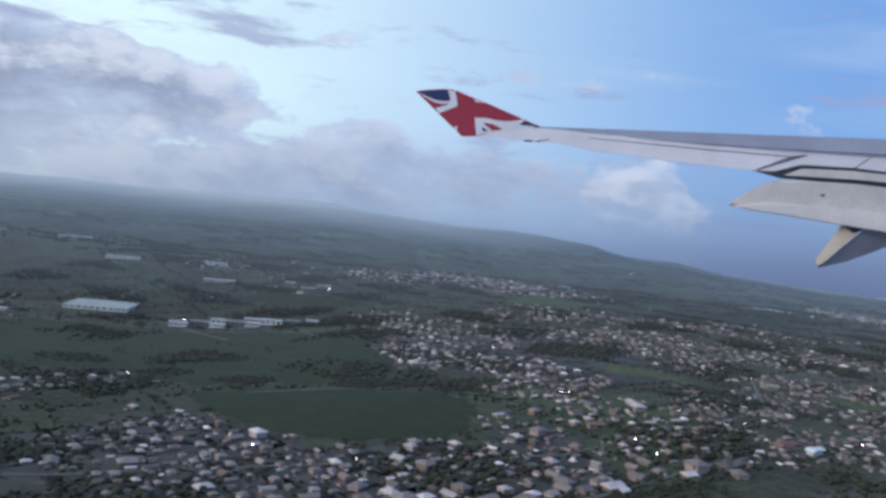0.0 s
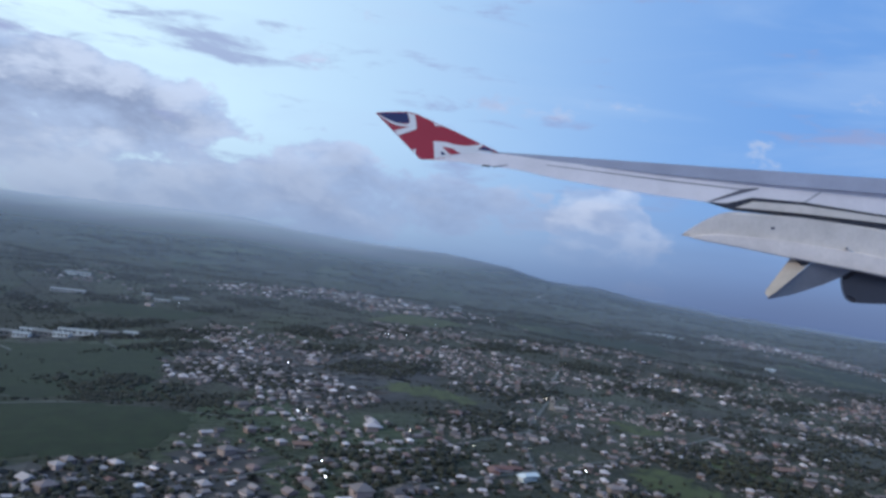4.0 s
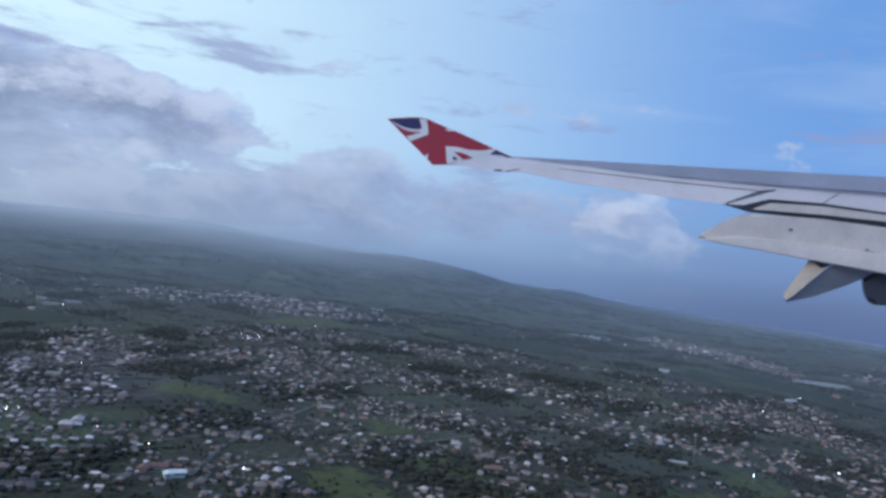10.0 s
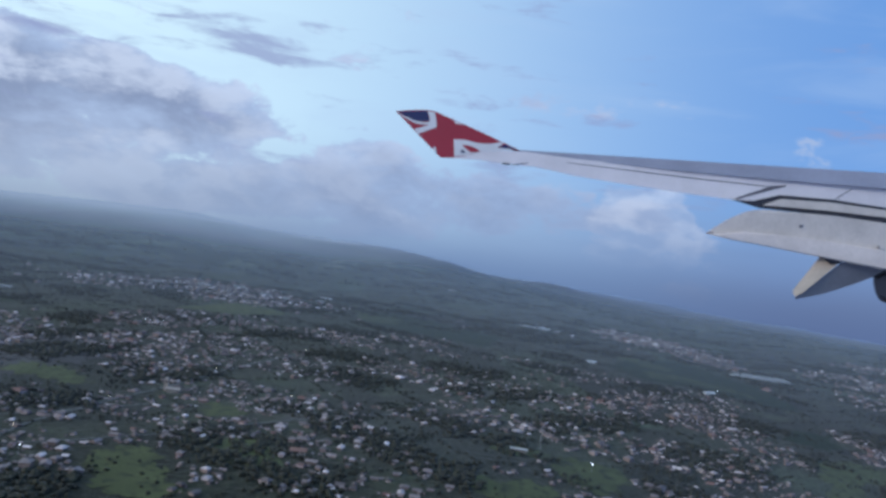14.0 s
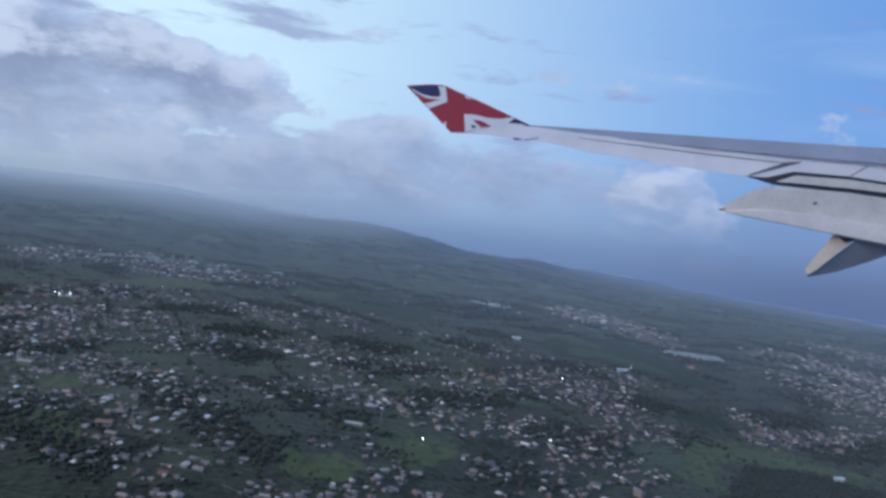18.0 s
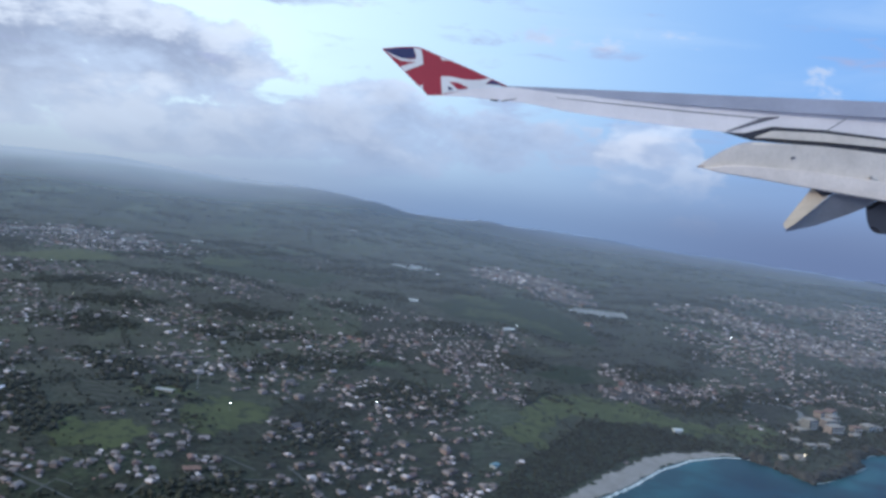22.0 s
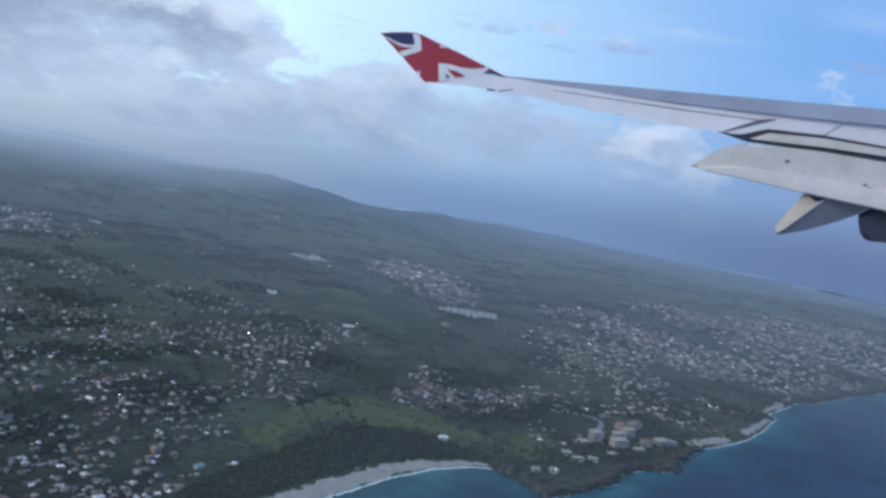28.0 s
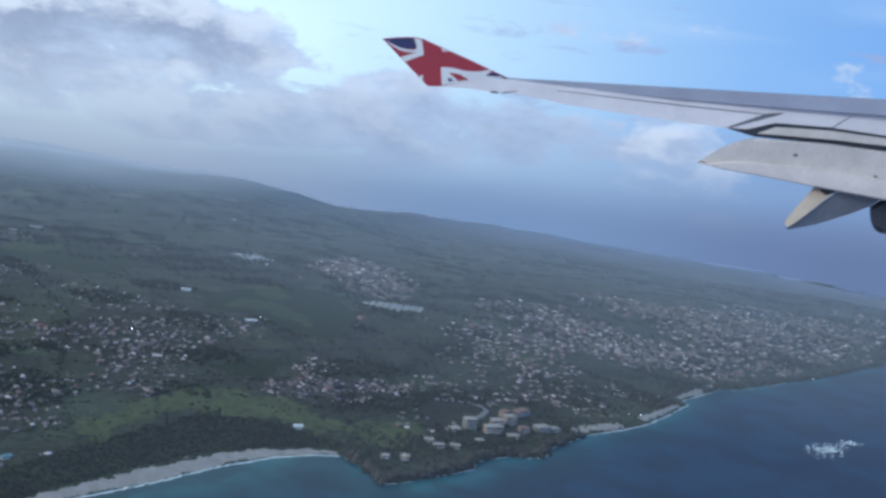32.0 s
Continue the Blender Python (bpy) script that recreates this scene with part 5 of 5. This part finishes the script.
bmesh.ops.create_cone(bm, cap_ends=True, segments=8, radius1=0.06, radius2=0.04, depth=2.4, matrix=Matrix.Translation((0, 0, 1.2)))
pole_me = bpy.data.meshes.new("pole")
bm.to_mesh(pole_me)
bm.free()
pole_me.materials.append(steel_m)
heads = []
for m in (lamp_m, warm_lamp_m):
    bm = bmesh.new()
    bmesh.ops.create_uvsphere(bm, u_segments=10, v_segments=6, radius=0.13, matrix=Matrix.Translation((0, 0, 2.5)))
    me = bpy.data.meshes.new("lamp_head")
    bm.to_mesh(me)
    bm.free()
    me.materials.append(m)
    heads.append(me)
for x, y, warm, size in ((-41, 137, 0, 1.1), (38, 345, 0, 1.5), (42, 341, 0, 1.2), (46, 343, 0, 1.5), (25, 189, 0, 1.1), (38, 142, 0, 1), (-150, 340, 0, 1.5), (-117, 312, 0, 1.4),
                         (-74, 411, 0, 1.8), (59, 409, 0, 0.9), (36, 152, 0, .9), (89, 163, 0, 1.1), (213.5, 218, 0, 1.2), (468, 376, 0, 1.2), (473, 380, 0, 1.0),
                         (461, 337, 0, 0.9), (463, 336, 0, 0.8), (475, 349, 0, 1.1), (470, 349, 1, .8), (490, 386, 0, 1.1), (599, 484, 0, 1.3), (386, 261, 1, 1.2), (27, 191, 1, 1), (52, 178, 1, .9),
                         (128, 236, 1, 1), (66, 172, 1, .9), (-20, 133, 1, .8), (262, 336, 0, 1.4), (300, 388, 0, 1.4), (10, 258, 0, 1.2), (-94, 203, 0, 1), (421, 446, 0, 1.6), (250, 245, 0, 1.1), (97, 262, 1, 0.7), (92, 240, 1, 0.7), (85, 212, 1, 0.6), (79, 178, 1, 0.6), (113, 326, 1, 0.9)):
    lamp = empty("street_lamp", Matrix.LocRotScale((x, y, max(height_at(x, y), SEA)), None, (size * 0.75, size * 0.75, size * 0.75)), "lit street lamp on a steel pole at dusk", "street lamp", "lit lamps")
    new("pole", pole_me).parent = lamp
    new("lamp_head", heads[warm]).parent = lamp
mast = empty("radio_mast", Matrix.Translation((200.5, 229, height_at(200.5, 229))), "thin grey lattice radio mast above gardens", "mast")
for a in range(3):
    bm = bmesh.new()
    bmesh.ops.create_cone(bm, cap_ends=True, segments=6, radius1=0.04, radius2=0.03, depth=7.0, matrix=Matrix.Translation((0.25 * math.cos(a * 2.1), 0.25 * math.sin(a * 2.1), 3.5)))
    part("leg", bm, steel_m, mast)
for i in range(7):
    bm = bmesh.new()
    bmesh.ops.create_cone(bm, cap_ends=True, segments=3, radius1=0.26, radius2=0.26, depth=0.08, matrix=Matrix.Translation((0, 0, 0.6 + i)))
    part("brace", bm, steel_m, mast)

# ---- the aircraft's wing ----


def paint(name, colour, rough=0.35, dirt=0.35, scale=0.004, metal=0.0):
    m = Maker(name)
    n, fine = m.noise(scale, 6, 0.65), m.noise(scale * 12, 5, 0.7)
    c = m.mix(dirt, colour, m.ramp(n, (0.3, (0.55, 0.54, 0.53)), (0.7, (1.12, 1.1, 1.08))), "MULTIPLY")
    c = m.mix(dirt * 0.5, c, m.ramp(fine, (0.35, (0.7, 0.68, 0.66)), (0.6, (1.05, 1.05, 1.05))), "MULTIPLY")
    return m.done(c, rough, metal, 0.4)


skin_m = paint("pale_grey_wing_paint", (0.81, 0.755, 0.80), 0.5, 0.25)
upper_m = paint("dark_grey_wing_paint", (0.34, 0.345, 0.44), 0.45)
flap_m = paint("worn_flap_paint", (0.70, 0.63, 0.60), 0.55, 0.5)
flap_low_m = paint("paler_flap_paint", (0.80, 0.71, 0.68), 0.5, 0.45)
gap_m = paint("dark_flap_gap", (0.035, 0.035, 0.05), 0.6)
red_m = paint("red_winglet_paint", (0.36, 0.028, 0.052), 0.3, 0.2)
blue_m = paint("blue_winglet_paint", (0.026, 0.030, 0.12), 0.3, 0.2)
white_p_m = paint("white_winglet_paint", (0.74, 0.72, 0.76), 0.3, 0.2)
# one fairing paint twice: sunlight in the first colour, shade in the second
fairing_lit_m = paint("fairing_paint_sunlit", (0.52, 0.45, 0.40), 0.5, 0.6)
fairing_shade_m = paint("fairing_paint_shaded", (0.22, 0.22, 0.25), 0.5, 0.5)
nacelle_m = paint("dark_nacelle", (0.05, 0.05, 0.065), 0.45)
seam_m = paint("panel_seam", (0.16, 0.15, 0.18), 0.6)

# outsized wing set far beyond the land, placed to fit the camera's view
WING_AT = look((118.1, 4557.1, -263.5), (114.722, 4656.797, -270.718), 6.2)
VIEW_DEPTH = 4560.0    # depth from the camera at which the outsized wing looks right
STEP = VIEW_DEPTH / 1391.0
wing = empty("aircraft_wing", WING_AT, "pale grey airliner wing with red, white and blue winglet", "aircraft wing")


def view_place(u, v, w):
    """A place on the wing, fitted to the camera's view: u along the span, v down, w away."""
    k = 1 + w * STEP / VIEW_DEPTH
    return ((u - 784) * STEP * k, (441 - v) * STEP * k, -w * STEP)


def plate(name, outline, front, back, material, label="", bevel=0.0, parent=None, tilt=(0.0, 0.0)):
    """A solid panel with that outline; tilt leans its face along u and v."""
    u0, v0 = outline[0]
    bm = bmesh.new()
    f = [bm.verts.new(view_place(u, v, front + tilt[0] * (u - u0) + tilt[1] * (v - v0))) for u, v in outline]
    b = [bm.verts.new(view_place(u, v, back)) for u, v in outline]
    face = bm.faces.new(f)
    bm.faces.new(b[::-1])
    for i in range(len(f)):
        j = (i + 1) % len(f)
        bm.faces.new((f[j], f[i], b[i], b[j]))
    if bevel:
        bmesh.ops.bevel(bm, geom=list(face.edges), offset=bevel * STEP, segments=3, affect="EDGES")
    bmesh.ops.recalc_face_normals(bm, faces=bm.faces)
    return part(name, bm, material, parent or wing, label)


def curve(points, n=4):
    """A smooth line through the points."""
    out = []
    for i in range(len(points) - 1):
        p = [Vector((*points[max(0, min(len(points) - 1, i + k))], 0)) for k in (-1, 0, 1, 2)]
        for s in range(n):
            t = s / n
            q = 0.5 * ((2 * p[1]) + (p[2] - p[0]) * t + (2 * p[0] - 5 * p[1] + 4 * p[2] - p[3]) * t * t + (3 * p[1] - p[0] - 3 * p[2] + p[3]) * t ** 3)
            out.append((q.x, q.y))
    return out + [points[-1]]


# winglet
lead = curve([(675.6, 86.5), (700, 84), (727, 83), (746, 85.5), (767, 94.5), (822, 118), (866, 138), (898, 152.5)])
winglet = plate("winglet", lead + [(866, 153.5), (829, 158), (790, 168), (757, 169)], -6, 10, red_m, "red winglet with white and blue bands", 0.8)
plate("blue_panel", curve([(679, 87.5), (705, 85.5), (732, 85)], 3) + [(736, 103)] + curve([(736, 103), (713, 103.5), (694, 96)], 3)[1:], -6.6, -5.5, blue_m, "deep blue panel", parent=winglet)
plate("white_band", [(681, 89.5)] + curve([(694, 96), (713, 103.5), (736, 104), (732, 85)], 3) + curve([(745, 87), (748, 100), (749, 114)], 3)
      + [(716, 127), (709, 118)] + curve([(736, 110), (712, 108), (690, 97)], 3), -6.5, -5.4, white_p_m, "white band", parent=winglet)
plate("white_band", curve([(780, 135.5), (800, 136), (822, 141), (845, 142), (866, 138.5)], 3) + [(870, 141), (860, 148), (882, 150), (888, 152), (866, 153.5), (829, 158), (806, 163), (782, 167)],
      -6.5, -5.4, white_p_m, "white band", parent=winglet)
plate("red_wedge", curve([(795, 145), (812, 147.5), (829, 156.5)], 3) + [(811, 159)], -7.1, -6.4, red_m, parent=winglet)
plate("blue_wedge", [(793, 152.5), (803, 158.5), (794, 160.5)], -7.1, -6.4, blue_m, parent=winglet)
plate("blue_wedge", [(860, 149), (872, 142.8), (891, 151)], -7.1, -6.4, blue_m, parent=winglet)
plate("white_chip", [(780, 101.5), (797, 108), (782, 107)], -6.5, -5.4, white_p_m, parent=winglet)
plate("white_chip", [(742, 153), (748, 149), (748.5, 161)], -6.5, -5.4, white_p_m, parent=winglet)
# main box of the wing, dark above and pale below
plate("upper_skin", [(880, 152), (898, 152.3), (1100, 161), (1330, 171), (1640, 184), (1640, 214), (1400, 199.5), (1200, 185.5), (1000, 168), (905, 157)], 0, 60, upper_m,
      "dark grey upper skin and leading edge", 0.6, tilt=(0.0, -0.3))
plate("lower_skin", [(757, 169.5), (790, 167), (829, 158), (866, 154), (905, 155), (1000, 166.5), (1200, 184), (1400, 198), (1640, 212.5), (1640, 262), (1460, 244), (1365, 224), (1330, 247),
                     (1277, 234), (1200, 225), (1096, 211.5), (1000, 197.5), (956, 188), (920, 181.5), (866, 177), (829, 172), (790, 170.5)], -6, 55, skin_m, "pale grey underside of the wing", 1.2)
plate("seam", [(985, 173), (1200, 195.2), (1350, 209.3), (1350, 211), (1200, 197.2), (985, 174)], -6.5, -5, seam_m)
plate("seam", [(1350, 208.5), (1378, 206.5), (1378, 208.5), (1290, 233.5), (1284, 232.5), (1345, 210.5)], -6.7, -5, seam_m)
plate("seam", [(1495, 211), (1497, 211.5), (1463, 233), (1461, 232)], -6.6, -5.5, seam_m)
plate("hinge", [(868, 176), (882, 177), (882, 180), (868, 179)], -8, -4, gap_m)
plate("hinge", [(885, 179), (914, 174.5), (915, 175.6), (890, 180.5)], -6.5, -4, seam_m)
# spoiler strip and flap; the shade in the slots between is a near-black plate
plate("flap_slot", [(1277, 233.5), (1318, 237), (1365, 224.5), (1462, 231), (1640, 255), (1640, 292), (1480, 263), (1330, 249)], -10, 20, gap_m, "slot above the flap, its shade a dark plate", 1.0)
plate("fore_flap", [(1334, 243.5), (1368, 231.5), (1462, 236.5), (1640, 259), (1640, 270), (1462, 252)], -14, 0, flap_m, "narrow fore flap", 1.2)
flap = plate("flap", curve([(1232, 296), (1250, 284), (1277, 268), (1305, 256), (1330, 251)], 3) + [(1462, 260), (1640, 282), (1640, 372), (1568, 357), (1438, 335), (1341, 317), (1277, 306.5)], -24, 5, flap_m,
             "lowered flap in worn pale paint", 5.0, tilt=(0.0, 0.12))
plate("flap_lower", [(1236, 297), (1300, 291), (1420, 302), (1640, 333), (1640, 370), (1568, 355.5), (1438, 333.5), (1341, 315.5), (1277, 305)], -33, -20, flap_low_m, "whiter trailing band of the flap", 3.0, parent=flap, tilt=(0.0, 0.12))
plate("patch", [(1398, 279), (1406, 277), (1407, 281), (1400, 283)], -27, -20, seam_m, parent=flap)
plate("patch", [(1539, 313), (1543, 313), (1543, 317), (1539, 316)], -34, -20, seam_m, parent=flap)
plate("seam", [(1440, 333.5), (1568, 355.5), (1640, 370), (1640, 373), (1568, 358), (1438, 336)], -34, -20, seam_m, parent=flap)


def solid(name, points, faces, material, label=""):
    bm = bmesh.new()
    v = [bm.verts.new(view_place(*p)) for p in points]
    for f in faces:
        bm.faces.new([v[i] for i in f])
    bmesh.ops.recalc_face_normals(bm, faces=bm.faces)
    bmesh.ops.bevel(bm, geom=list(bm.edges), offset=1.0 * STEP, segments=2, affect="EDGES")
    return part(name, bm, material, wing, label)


# canoe-shaped fairing of the flap's track: sunlit flank and shaded keel, painted as two colours
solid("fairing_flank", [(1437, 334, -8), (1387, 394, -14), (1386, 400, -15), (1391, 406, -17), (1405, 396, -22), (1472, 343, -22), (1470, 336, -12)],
      [(0, 1, 2, 3, 4, 5, 6), (0, 6, 5), (0, 5, 4), (0, 4, 1), (1, 4, 3, 2)][1:], fairing_lit_m, "flank of the flap track fairing, sunlight painted in as cream")
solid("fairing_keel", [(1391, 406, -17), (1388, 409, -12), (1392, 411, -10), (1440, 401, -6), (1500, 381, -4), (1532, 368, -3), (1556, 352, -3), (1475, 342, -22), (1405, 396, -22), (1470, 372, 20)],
      [(0, 8, 7, 6, 5, 4, 3, 2, 1), (0, 9, 8), (8, 9, 7), (7, 9, 6), (6, 9, 5), (5, 9, 4), (4, 9, 3), (3, 9, 2), (2, 9, 1), (1, 9, 0)], fairing_shade_m, "underside of the flap track fairing, shade painted in as grey")
plate("fairing_mount", [(1438, 334), (1470, 337), (1474, 344), (1455, 348)], -23, -8, gap_m, "dark mount of the fairing")
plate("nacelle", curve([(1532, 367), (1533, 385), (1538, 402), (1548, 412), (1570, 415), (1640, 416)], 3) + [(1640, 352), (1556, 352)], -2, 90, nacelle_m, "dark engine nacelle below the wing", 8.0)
